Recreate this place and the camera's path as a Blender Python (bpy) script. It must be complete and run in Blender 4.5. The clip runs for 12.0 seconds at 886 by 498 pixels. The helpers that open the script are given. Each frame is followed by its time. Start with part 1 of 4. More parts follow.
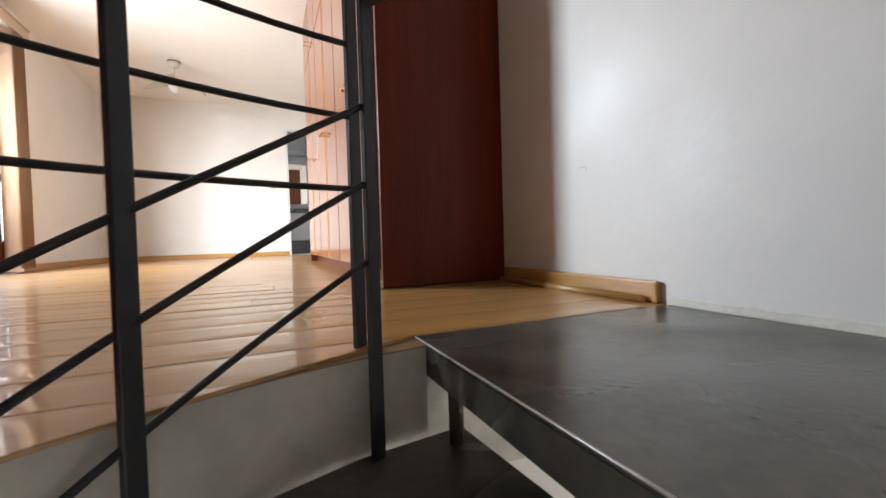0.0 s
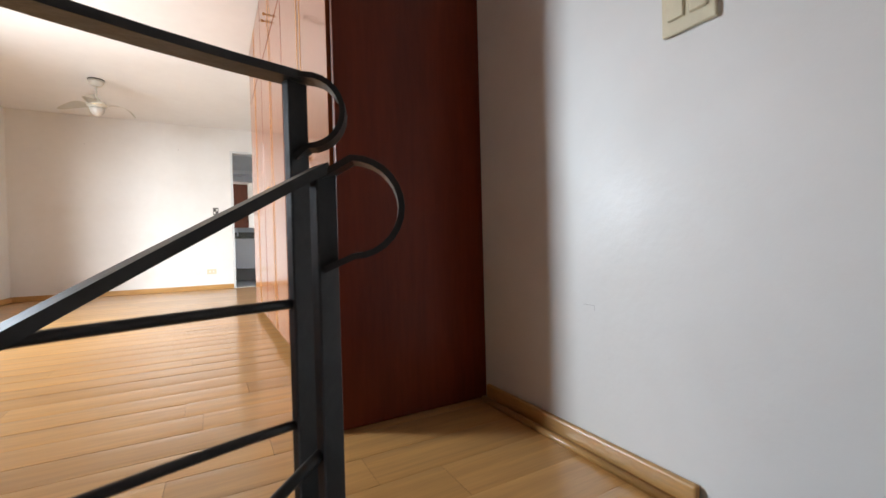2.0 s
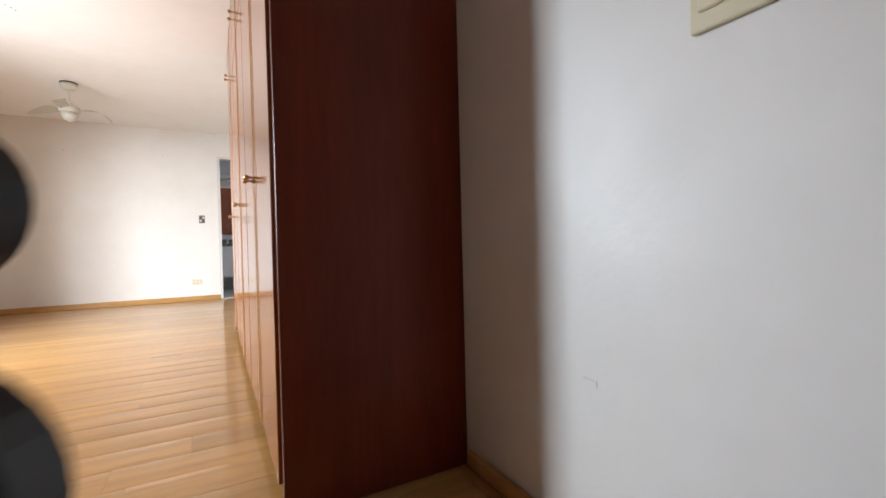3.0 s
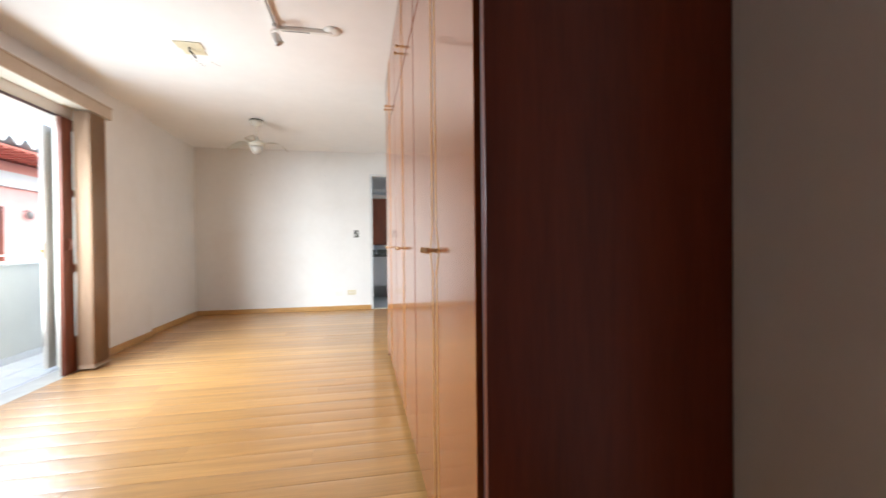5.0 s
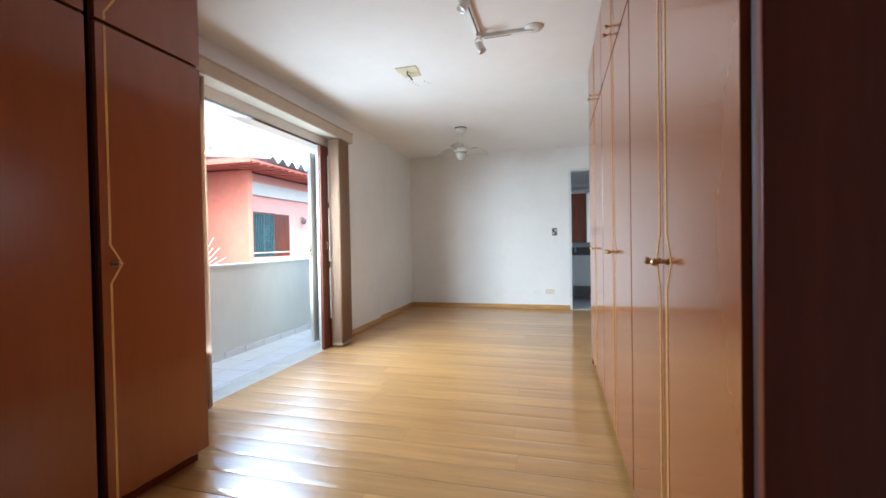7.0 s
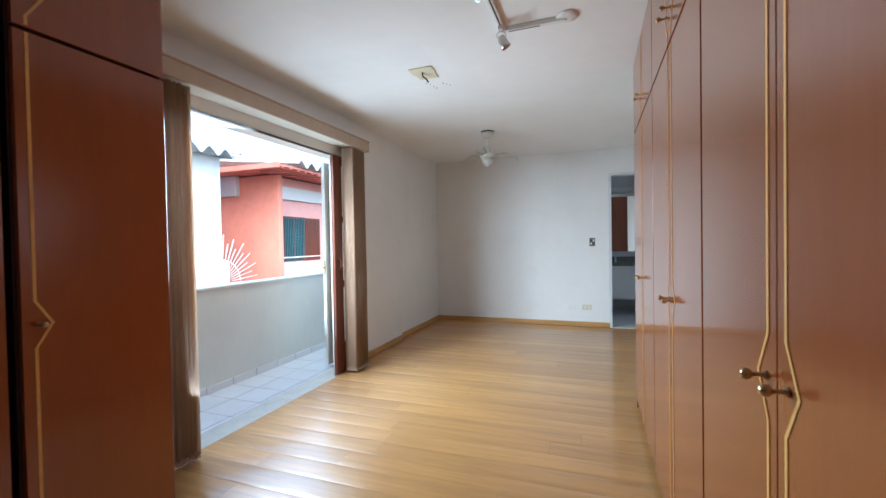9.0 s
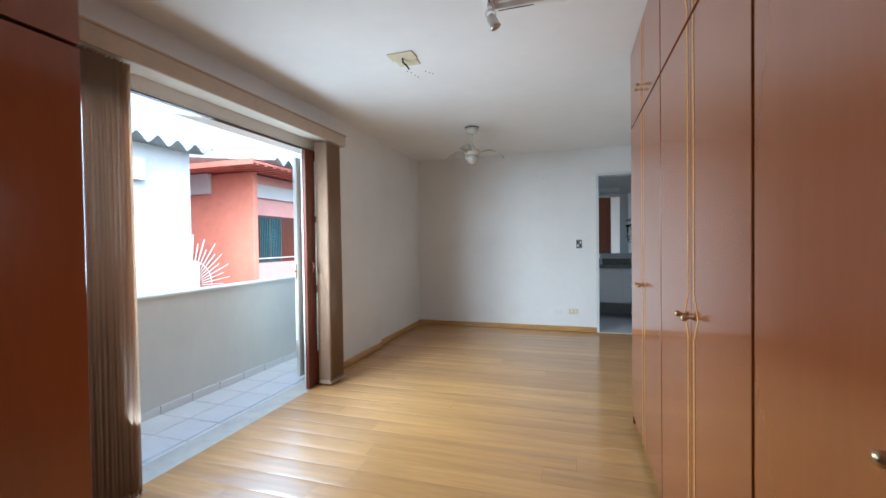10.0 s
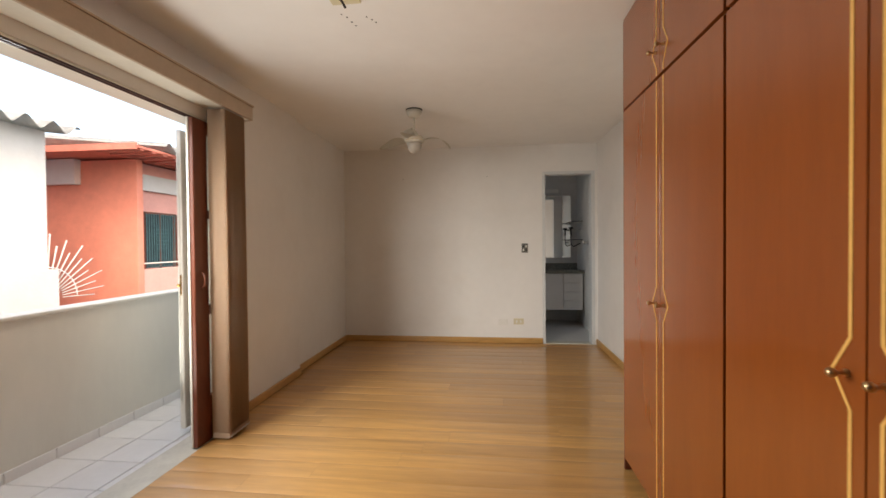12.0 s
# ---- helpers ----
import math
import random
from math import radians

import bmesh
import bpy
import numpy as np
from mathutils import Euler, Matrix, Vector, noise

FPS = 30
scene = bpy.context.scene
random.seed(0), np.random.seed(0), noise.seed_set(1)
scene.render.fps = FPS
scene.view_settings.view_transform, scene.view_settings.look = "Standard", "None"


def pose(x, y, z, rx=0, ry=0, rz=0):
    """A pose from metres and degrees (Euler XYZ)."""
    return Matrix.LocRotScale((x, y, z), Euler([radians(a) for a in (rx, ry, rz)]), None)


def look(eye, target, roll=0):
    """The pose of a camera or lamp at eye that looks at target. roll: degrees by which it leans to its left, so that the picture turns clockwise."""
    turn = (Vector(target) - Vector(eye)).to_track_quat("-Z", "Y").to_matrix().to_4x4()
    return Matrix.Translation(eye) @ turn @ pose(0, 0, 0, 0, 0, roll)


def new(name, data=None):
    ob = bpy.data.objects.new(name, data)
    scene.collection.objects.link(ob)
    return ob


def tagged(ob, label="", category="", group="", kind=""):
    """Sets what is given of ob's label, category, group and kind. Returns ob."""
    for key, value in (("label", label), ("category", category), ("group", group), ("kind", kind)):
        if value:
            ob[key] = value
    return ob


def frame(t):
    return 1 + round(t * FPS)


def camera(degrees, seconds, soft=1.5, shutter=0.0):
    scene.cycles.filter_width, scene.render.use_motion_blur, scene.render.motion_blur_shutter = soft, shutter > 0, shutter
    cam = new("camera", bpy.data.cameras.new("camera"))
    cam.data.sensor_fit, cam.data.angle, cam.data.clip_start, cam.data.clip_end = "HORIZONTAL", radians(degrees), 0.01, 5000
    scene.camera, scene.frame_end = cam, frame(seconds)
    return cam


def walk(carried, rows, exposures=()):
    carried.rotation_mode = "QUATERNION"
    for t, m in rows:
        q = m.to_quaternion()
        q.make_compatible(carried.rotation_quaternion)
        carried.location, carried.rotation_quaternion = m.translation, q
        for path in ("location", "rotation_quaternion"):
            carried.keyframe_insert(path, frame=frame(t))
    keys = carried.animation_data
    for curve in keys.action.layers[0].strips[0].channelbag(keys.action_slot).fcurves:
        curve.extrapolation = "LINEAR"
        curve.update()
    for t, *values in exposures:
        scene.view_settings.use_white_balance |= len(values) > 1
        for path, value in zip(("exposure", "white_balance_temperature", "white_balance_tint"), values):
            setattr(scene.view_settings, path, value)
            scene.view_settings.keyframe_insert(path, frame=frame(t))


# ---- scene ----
cam = camera(93.5, 12.0, shutter=0.5)
PATH = [
    (0, (2.212, -7.633, 0.196), (2.986, -5.79, 0.149), -1.7),
    (0.5, (2.233, -7.545, 0.268), (3.029, -5.711, 0.218), -2.1),
    (1, (2.236, -7.467, 0.424), (3.086, -5.657, 0.382), -1.6),
    (1.5, (2.25, -7.408, 0.552), (3.158, -5.626, 0.521), -1.6),
    (2, (2.281, -7.337, 0.616), (3.247, -5.586, 0.589), -1.5),
    (2.5, (2.354, -7.266, 0.659), (3.348, -5.531, 0.635), -1.5),
    (3.5, (2.585, -7.03, 0.84), (3.46, -5.25, 0.82), -1.3),
    (4.5, (2.413, -6.854, 1.008), (3.063, -4.963, 0.982), -0.8),
    (5, (2.401, -6.757, 1.019), (2.788, -4.795, 0.997), -0.6),
    (5.5, (2.393, -6.773, 1.049), (2.441, -4.774, 1.02), -0.9),
    (6, (2.391, -6.765, 1.068), (2.165, -4.778, 1.041), -1.0),
    (6.5, (2.38, -6.741, 1.061), (1.983, -4.781, 1.035), -1.1),
    (7, (2.356, -6.666, 1.061), (1.832, -4.736, 1.031), -1.0),
    (9, (2.356, -6.243, 1.241), (1.675, -4.363, 1.206), -1.0),
    (9.5, (2.336, -6.113, 1.257), (1.68, -4.224, 1.219), -0.9),
    (10, (2.265, -5.985, 1.26), (1.666, -4.077, 1.224), -0.8),
    (10.5, (2.166, -5.849, 1.267), (1.642, -3.919, 1.228), -0.7),
    (11, (2.055, -5.699, 1.254), (1.633, -3.745, 1.219), -0.6),
    (11.5, (1.972, -5.513, 1.262), (1.651, -3.539, 1.229), -0.4),
    (12, (1.904, -5.322, 1.276), (1.679, -3.335, 1.246), -0.5),
]
walk(cam, [(t, look(eye, target, roll)) for t, eye, target, roll in PATH],
     exposures=[(0, 3.48, 6500, 8), (2.7, 3.3, 6400, 8), (4.5, 3.22, 6500, 8), (5.2, 3.2, 5900, 4), (5.6, 2.85, 5600, 2), (7, 2.8, 5500, 1), (9, 2.5, 5300, 0), (10.5, 2.32, 5450, 1), (12, 2.03, 7600, 11)])

# ---- world, sun, exposure ----
world = bpy.data.worlds.new("sky")
scene.world = world
world.use_nodes = True
wn = world.node_tree
wn.nodes.clear()
sky = wn.nodes.new("ShaderNodeTexSky")
sky.sky_type = 'NISHITA'
sky.sun_disc = False
sky.sun_elevation = radians(51)
sky.sun_rotation = radians(141)
sky.air_density = 1.0
sky.dust_density = 4.0
bg = wn.nodes.new("ShaderNodeBackground")
bg.inputs["Strength"].default_value = 0.14
wo = wn.nodes.new("ShaderNodeOutputWorld")
wn.links.new(sky.outputs[0], bg.inputs[0])
wn.links.new(bg.outputs[0], wo.inputs[0])

sun_data = bpy.data.lights.new("sun", 'SUN')
sun_data.energy = 0.18
sun_data.angle = radians(20)
sun_data.color = (1.0, 0.97, 0.93)
sun = new("sun", sun_data)
sun.matrix_world = look((4, -5, 8), (0, 0, 0))

# daylight of the sky down the lane, in the balcony opening
win_data = bpy.data.lights.new("window_daylight", 'AREA')
win_data.shape = 'RECTANGLE'
win_data.size, win_data.size_y = 0.55, 1.1
win_data.energy = 3.8
win_data.spread = radians(68)
win_data.color = (0.92, 0.96, 1.0)
win = new("window_daylight", win_data)
win.matrix_world = look((-0.20, -4.25, 1.66), (2.15, 0.0, 0.12))
# and up the lane, towards the stair
win_data2 = bpy.data.lights.new("window_daylight", 'AREA')
win_data2.shape = 'RECTANGLE'
win_data2.size, win_data2.size_y = 0.5, 1.1
win_data2.energy = 2.35
win_data2.spread = radians(76)
win_data2.color = (0.80, 0.90, 1.0)
win2 = new("window_daylight", win_data2)
win2.matrix_world = look((-0.22, -3.92, 1.55), (3.2, -7.1, 0.60))

# area lamp added to lift the ceiling, for bounce off lane and balcony tiles
win_data3 = bpy.data.lights.new("window_daylight", 'AREA')
win_data3.shape = 'RECTANGLE'
win_data3.size, win_data3.size_y = 2.0, 0.5
win_data3.energy = 3.1
win_data3.spread = radians(100)
win_data3.color = (0.90, 0.96, 1.0)
win3 = new("window_daylight", win_data3)
win3.matrix_world = look((-0.20, -3.6, 0.45), (1.75, -2.9, 2.49))

# the open sky above the roofs opposite, falling steeply on the floor
win_data4 = bpy.data.lights.new("window_daylight", 'AREA')
win_data4.shape = 'RECTANGLE'
win_data4.size, win_data4.size_y = 1.9, 0.9
win_data4.energy = 6.5
win_data4.spread = radians(105)
win_data4.color = (0.90, 0.95, 1.0)
win4 = new("window_daylight", win_data4)
win4.matrix_world = look((-0.17, -3.80, 1.60), (1.9, -3.70, 0.25))

# ---- materials ----
def mat(name, base, rough=0.5, metal=0.0, var=0.12, scale=6.0, stretch=(1, 1, 1), bump=0.05, bscale=60.0,
        rand=0.0, coat=0.0, rvar=0.0, dirt=None, spec=0.5, brushed=0.0):
    """A procedural surface: base colour varied at two scales, fine relief, uneven gloss."""
    m = bpy.data.materials.new(name)
    m.use_nodes = True
    nt = m.node_tree
    nd, ln = nt.nodes, nt.links
    p = nd["Principled BSDF"]
    p.inputs["Metallic"].default_value = metal
    p.inputs["Coat Weight"].default_value = coat
    p.inputs["Coat Roughness"].default_value = 0.08
    p.inputs["Specular IOR Level"].default_value = spec
    if brushed:
        # grain along x spreads the gloss across the boards
        p.inputs["Anisotropic"].default_value = brushed
        tg = nd.new("ShaderNodeCombineXYZ")
        tg.inputs["Y"].default_value = 1.0
        ln.new(tg.outputs[0], p.inputs["Tangent"])
    tc = nd.new("ShaderNodeTexCoord")
    mp = nd.new("ShaderNodeMapping")
    mp.inputs["Scale"].default_value = stretch
    ln.new(tc.outputs["Object"], mp.inputs["Vector"])
    oi = nd.new("ShaderNodeObjectInfo")
    if rand:
        ad = nd.new("ShaderNodeVectorMath")
        ad.operation = 'ADD'
        sc = nd.new("ShaderNodeVectorMath")
        sc.operation = 'SCALE'
        sc.inputs[0].default_value = (7.3, 3.1, 5.7)
        ln.new(oi.outputs["Random"], sc.inputs["Scale"])
        ln.new(mp.outputs[0], ad.inputs[0])
        ln.new(sc.outputs[0], ad.inputs[1])
        vec = ad.outputs[0]
    else:
        vec = mp.outputs[0]
    n1 = nd.new("ShaderNodeTexNoise")
    n1.inputs["Scale"].default_value = scale
    n1.inputs["Detail"].default_value = 5
    n1.inputs["Distortion"].default_value = 0.6
    ln.new(vec, n1.inputs["Vector"])
    n2 = nd.new("ShaderNodeTexNoise")
    n2.inputs["Scale"].default_value = scale * 7
    n2.inputs["Detail"].default_value = 3
    ln.new(vec, n2.inputs["Vector"])
    ramp = nd.new("ShaderNodeValToRGB")
    lo = [max(0, c * (1 - var * 1.6)) for c in base]
    hi = [min(1, c * (1 + var)) for c in base]
    ramp.color_ramp.elements[0].position, ramp.color_ramp.elements[1].position = 0.3, 0.7
    ramp.color_ramp.elements[0].color = (*lo, 1)
    ramp.color_ramp.elements[1].color = (*hi, 1)
    mixv = nd.new("ShaderNodeMath")
    mixv.operation = 'MULTIPLY_ADD'
    mixv.inputs[1].default_value = 0.35
    ln.new(n2.outputs["Fac"], mixv.inputs[0])
    sc1 = nd.new("ShaderNodeMath")
    sc1.operation = 'MULTIPLY'
    sc1.inputs[1].default_value = 0.65
    ln.new(n1.outputs["Fac"], sc1.inputs[0])
    ln.new(sc1.outputs[0], mixv.inputs[2])
    ln.new(mixv.outputs[0], ramp.inputs[0])
    col = ramp.outputs[0]
    if rand:
        hs = nd.new("ShaderNodeHueSaturation")
        mr = nd.new("ShaderNodeMapRange")
        mr.inputs["To Min"].default_value, mr.inputs["To Max"].default_value = 1 - rand, 1 + rand
        ln.new(oi.outputs["Random"], mr.inputs["Value"])
        ln.new(mr.outputs[0], hs.inputs["Value"])
        ln.new(col, hs.inputs["Color"])
        col = hs.outputs[0]
    if dirt:
        dn = nd.new("ShaderNodeTexNoise")
        dn.inputs["Scale"].default_value = dirt[1]
        dn.inputs["Detail"].default_value = 2.5
        ln.new(tc.outputs["Object"], dn.inputs["Vector"])
        dr = nd.new("ShaderNodeMapRange")
        dr.inputs["From Min"].default_value, dr.inputs["From Max"].default_value = dirt[3] if len(dirt) > 3 else 0.55, 0.8
        dr.inputs["To Max"].default_value = dirt[2]
        ln.new(dn.outputs["Fac"], dr.inputs["Value"])
        mx = nd.new("ShaderNodeMix")
        mx.data_type = 'RGBA'
        ln.new(dr.outputs[0], mx.inputs["Factor"])
        ln.new(col, mx.inputs["A"])
        mx.inputs["B"].default_value = (*dirt[0], 1)
        col = mx.outputs["Result"]
    ln.new(col, p.inputs["Base Color"])
    if rvar:
        rr = nd.new("ShaderNodeMapRange")
        rr.inputs["From Min"].default_value, rr.inputs["From Max"].default_value = 0.3, 0.7
        rr.inputs["To Min"].default_value, rr.inputs["To Max"].default_value = rough - rvar, rough + rvar
        rn = nd.new("ShaderNodeTexNoise")
        rn.inputs["Scale"].default_value = 3.0
        rn.inputs["Detail"].default_value = 2
        ln.new(tc.outputs["Object"], rn.inputs["Vector"])
        ln.new(rn.outputs["Fac"], rr.inputs["Value"])
        ln.new(rr.outputs[0], p.inputs["Roughness"])
    else:
        p.inputs["Roughness"].default_value = rough
    if bump:
        bn = nd.new("ShaderNodeTexNoise")
        bn.inputs["Scale"].default_value = bscale
        bn.inputs["Detail"].default_value = 4
        ln.new(vec if stretch != (1, 1, 1) else tc.outputs["Object"], bn.inputs["Vector"])
        b = nd.new("ShaderNodeBump")
        b.inputs["Strength"].default_value = bump
        b.inputs["Distance"].default_value = 0.01
        ln.new(bn.outputs["Fac"], b.inputs["Height"])
        ln.new(b.outputs[0], p.inputs["Normal"])
    return m


def glass(name, tint=(0.9, 0.95, 0.95), rough=0.0):
    m = bpy.data.materials.new(name)
    m.use_nodes = True
    p = m.node_tree.nodes["Principled BSDF"]
    p.inputs["Base Color"].default_value = (*tint, 1)
    p.inputs["Transmission Weight"].default_value = 1.0
    p.inputs["Roughness"].default_value = rough
    p.inputs["IOR"].default_value = 1.45
    return m


M_WALL = mat("white_wall_paint", (0.80, 0.785, 0.76), 0.48, var=0.025, scale=1.5, bump=0.12, bscale=25, dirt=((0.66, 0.62, 0.55), 2.2, 0.25), rvar=0.08)
M_CEIL = mat("ceiling_paint", (0.86, 0.85, 0.835), 0.7, var=0.025, scale=1.2, bump=0.08, bscale=30)
M_PLANK = mat("varnished_floor_board", (0.60, 0.328, 0.112), 0.32, var=0.18, scale=2.2, stretch=(0.5, 9, 1), bump=0.012, bscale=1.3, rand=0.12, rvar=0.02, coat=0.65, spec=0.75, brushed=0.9, dirt=((0.36, 0.165, 0.045), 0.6, 0.6, 0.40))
M_SUB = mat("floor_joint_dark", (0.24, 0.14, 0.06), 0.6)
M_SKIRT = mat("skirting_wood", (0.52, 0.29, 0.10), 0.3, var=0.18, scale=3, stretch=(1, 1, 8), bump=0.03)
M_DOORW = mat("cherry_veneer", (0.27, 0.068, 0.013), 0.24, var=0.05, scale=2.5, stretch=(4, 4, 0.5), bump=0, rand=0.05, coat=0.5, spec=0.5)
M_END = mat("mahogany_panel", (0.145, 0.023, 0.008), 0.34, var=0.22, scale=2.0, stretch=(5, 5, 0.5), bump=0.008, bscale=4, coat=0.0, spec=0.22)
M_GAP = mat("dark_carcass", (0.035, 0.010, 0.008), 0.45)
M_INLAY = mat("maple_inlay", (0.80, 0.46, 0.13), 0.3, var=0.1, scale=8)
M_BRASS = mat("aged_brass", (0.52, 0.36, 0.20), 0.28, metal=1.0, var=0.15, scale=20)
M_GOLD = mat("polished_brass", (0.75, 0.55, 0.2), 0.2, metal=1.0, var=0.1, scale=20)
M_IRON = mat("black_painted_iron", (0.022, 0.021, 0.021), 0.42, metal=0.0, var=0.3, scale=14, bump=0.08, bscale=90, rvar=0.08)
M_STEEL = mat("worn_dark_steel", (0.135, 0.125, 0.105), 0.28, metal=0.35, var=0.3, scale=5, bump=0.06, bscale=70, rvar=0.10, dirt=((0.17, 0.16, 0.14), 4, 0.35))
M_PLASTER = mat("slab_plaster", (0.62, 0.58, 0.50), 0.8, var=0.12, scale=4, bump=0.25, bscale=40, dirt=((0.35, 0.31, 0.25), 5, 0.5))
M_FABRIC = mat("blind_fabric_beige", (0.60, 0.455, 0.325), 0.6, var=0.03, scale=20, bump=0.1, bscale=260)
# light seeps through the woven slats
fab = M_FABRIC.node_tree
trl = fab.nodes.new("ShaderNodeBsdfTranslucent")
trl.inputs["Color"].default_value = (0.62, 0.40, 0.24, 1)
fmx = fab.nodes.new("ShaderNodeMixShader")
fmx.inputs[0].default_value = 0.4
fab.links.new(fab.nodes["Principled BSDF"].outputs[0], fmx.inputs[1])
fab.links.new(trl.outputs[0], fmx.inputs[2])
fab.links.new(fmx.outputs[0], fab.nodes["Material Output"].inputs["Surface"])
M_VAL = mat("valance_beige", (0.50, 0.40, 0.30), 0.7, var=0.06, scale=10, bump=0.05, bscale=200)
M_REDW = mat("red_brown_timber", (0.14, 0.036, 0.016), 0.35, var=0.2, scale=3, stretch=(6, 6, 0.6), bump=0.03)
M_CREAM = mat("cream_painted_metal", (0.74, 0.72, 0.64), 0.45, var=0.05, scale=6, dirt=((0.55, 0.5, 0.4), 7, 0.3))
M_WTILE = mat("pale_floor_tile", (0.76, 0.77, 0.75), 0.3, var=0.04, scale=3, bump=0.05, rand=0.03, dirt=((0.48, 0.46, 0.42), 4, 0.4))
M_GROUT = mat("grout", (0.22, 0.215, 0.20), 0.9)
M_PARAPET = mat("parapet_render", (0.72, 0.71, 0.64), 0.8, var=0.03, scale=2.5, stretch=(1, 1, 0.35), bump=0.12, bscale=50, dirt=((0.60, 0.59, 0.54), 2.5, 0.35))
M_STONE = mat("sill_stone", (0.60, 0.58, 0.50), 0.45, var=0.1, scale=8, dirt=((0.42, 0.4, 0.36), 6, 0.5))
M_WHITEP = mat("white_plastic", (0.78, 0.77, 0.73), 0.4, var=0.03, scale=6, bump=0)
M_YELP = mat("yellowed_plastic", (0.72, 0.65, 0.46), 0.4, var=0.05, scale=6, bump=0)
M_GREYP = mat("dark_grey_plastic", (0.16, 0.155, 0.14), 0.4, var=0.1, scale=6, bump=0)
M_BLACK = mat("black_plastic", (0.02, 0.02, 0.02), 0.5, bump=0)
M_CHROME = mat("brushed_aluminium", (0.62, 0.61, 0.59), 0.32, metal=0.9, var=0.05, scale=10, bump=0)
M_FROST = mat("frosted_glass_shade", (0.52, 0.49, 0.44), 0.35, var=0.02, bump=0)
M_FAN = mat("fan_white_enamel", (0.62, 0.59, 0.51), 0.35, var=0.04, scale=5, bump=0)
M_GRANITE = mat("grey_green_granite", (0.20, 0.20, 0.165), 0.2, var=0.5, scale=40, bump=0)
M_BTILE = mat("bathroom_grey_tile", (0.64, 0.64, 0.62), 0.3, var=0.06, scale=3, rand=0.03)
M_LAMIN = mat("white_laminate", (0.78, 0.78, 0.77), 0.35, var=0.02, bump=0)
M_MIRROR = mat("mirror_silver", (0.88, 0.9, 0.9), 0.02, metal=1.0, var=0.0, bump=0)
M_SCRATCH = mat("bare_plaster_scratch", (0.55, 0.53, 0.51), 0.8, bump=0)
M_CHIP = mat("bare_pale_plaster", (0.76, 0.74, 0.66), 0.85, var=0.08, scale=8, bump=0.3, bscale=60)
M_JAMB = mat("grey_white_jamb_paint", (0.66, 0.68, 0.68), 0.4, var=0.04, scale=5)
M_GLASS = glass("clear_glass")
M_SHELFG = mat("grey_green_shelf_glass", (0.10, 0.13, 0.12), 0.1, var=0.05, bump=0, coat=0.4)
M_PINK = mat("salmon_render", (0.80, 0.29, 0.20), 0.85, var=0.08, scale=1.2, bump=0.3, bscale=20, dirt=((0.62, 0.25, 0.18), 1.5, 0.4))
M_PINKL = mat("pale_pink_render", (0.78, 0.40, 0.34), 0.85, var=0.06, scale=1.5, bump=0.3, bscale=20)
M_ROOFR = mat("red_painted_eave", (0.64, 0.20, 0.14), 0.7, var=0.12, scale=3)
M_FIBRO = mat("fibre_cement_sheet", (0.60, 0.61, 0.58), 0.85, var=0.15, scale=3, bump=0.2, dirt=((0.34, 0.34, 0.31), 3, 0.5))
M_WHITEO = mat("white_facade_render", (0.66, 0.65, 0.62), 0.85, var=0.04, scale=1.5, bump=0.3, bscale=20, dirt=((0.6, 0.58, 0.54), 1.2, 0.4))
M_GRILLE = mat("teal_window_grille", (0.08, 0.20, 0.22), 0.5, var=0.1)
M_DARKGL = mat("dark_window_glass", (0.03, 0.045, 0.055), 0.08, bump=0)
M_ASPH = mat("asphalt", (0.05, 0.05, 0.05), 0.9, var=0.2, scale=2, bump=0.3)
M_LOWER = mat("lower_floor_tile", (0.62, 0.60, 0.56), 0.4, var=0.06, scale=3)


# ---- mesh helpers ----
def add_box(bm, x0, x1, y0, y1, z0, z1, bevel=0.0, seg=1):
    vs = [bm.verts.new((x, y, z)) for z in (z0, z1) for y in (y0, y1) for x in (x0, x1)]
    fs = [(0, 2, 3, 1), (4, 5, 7, 6), (0, 1, 5, 4), (2, 6, 7, 3), (0, 4, 6, 2), (1, 3, 7, 5)]
    faces = [bm.faces.new([vs[i] for i in f]) for f in fs]
    if bevel:
        es = list({e for f in faces for e in f.edges})
        bmesh.ops.bevel(bm, geom=es, offset=bevel, segments=seg, profile=0.5, affect='EDGES')
    return bm


def boxm(x0, x1, y0, y1, z0, z1, bevel=0.0, seg=1):
    return add_box(bmesh.new(), min(x0, x1), max(x0, x1), min(y0, y1), max(y0, y1), min(z0, z1), max(z0, z1), bevel, seg)


def boxes(*rows):
    bm = bmesh.new()
    for r in rows:
        add_box(bm, *r)
    return bm


def prism(pts, z0, z1, bm=None):
    """A flat polygon in plan, raised from z0 to z1."""
    bm = bm or bmesh.new()
    lo = [bm.verts.new((x, y, z0)) for x, y in pts]
    hi = [bm.verts.new((x, y, z1)) for x, y in pts]
    n = len(pts)
    bm.faces.new(list(reversed(lo)))
    bm.faces.new(hi)
    for i in range(n):
        j = (i + 1) % n
        bm.faces.new((lo[i], lo[j], hi[j], hi[i]))
    bmesh.ops.recalc_face_normals(bm, faces=bm.faces[:])
    return bm


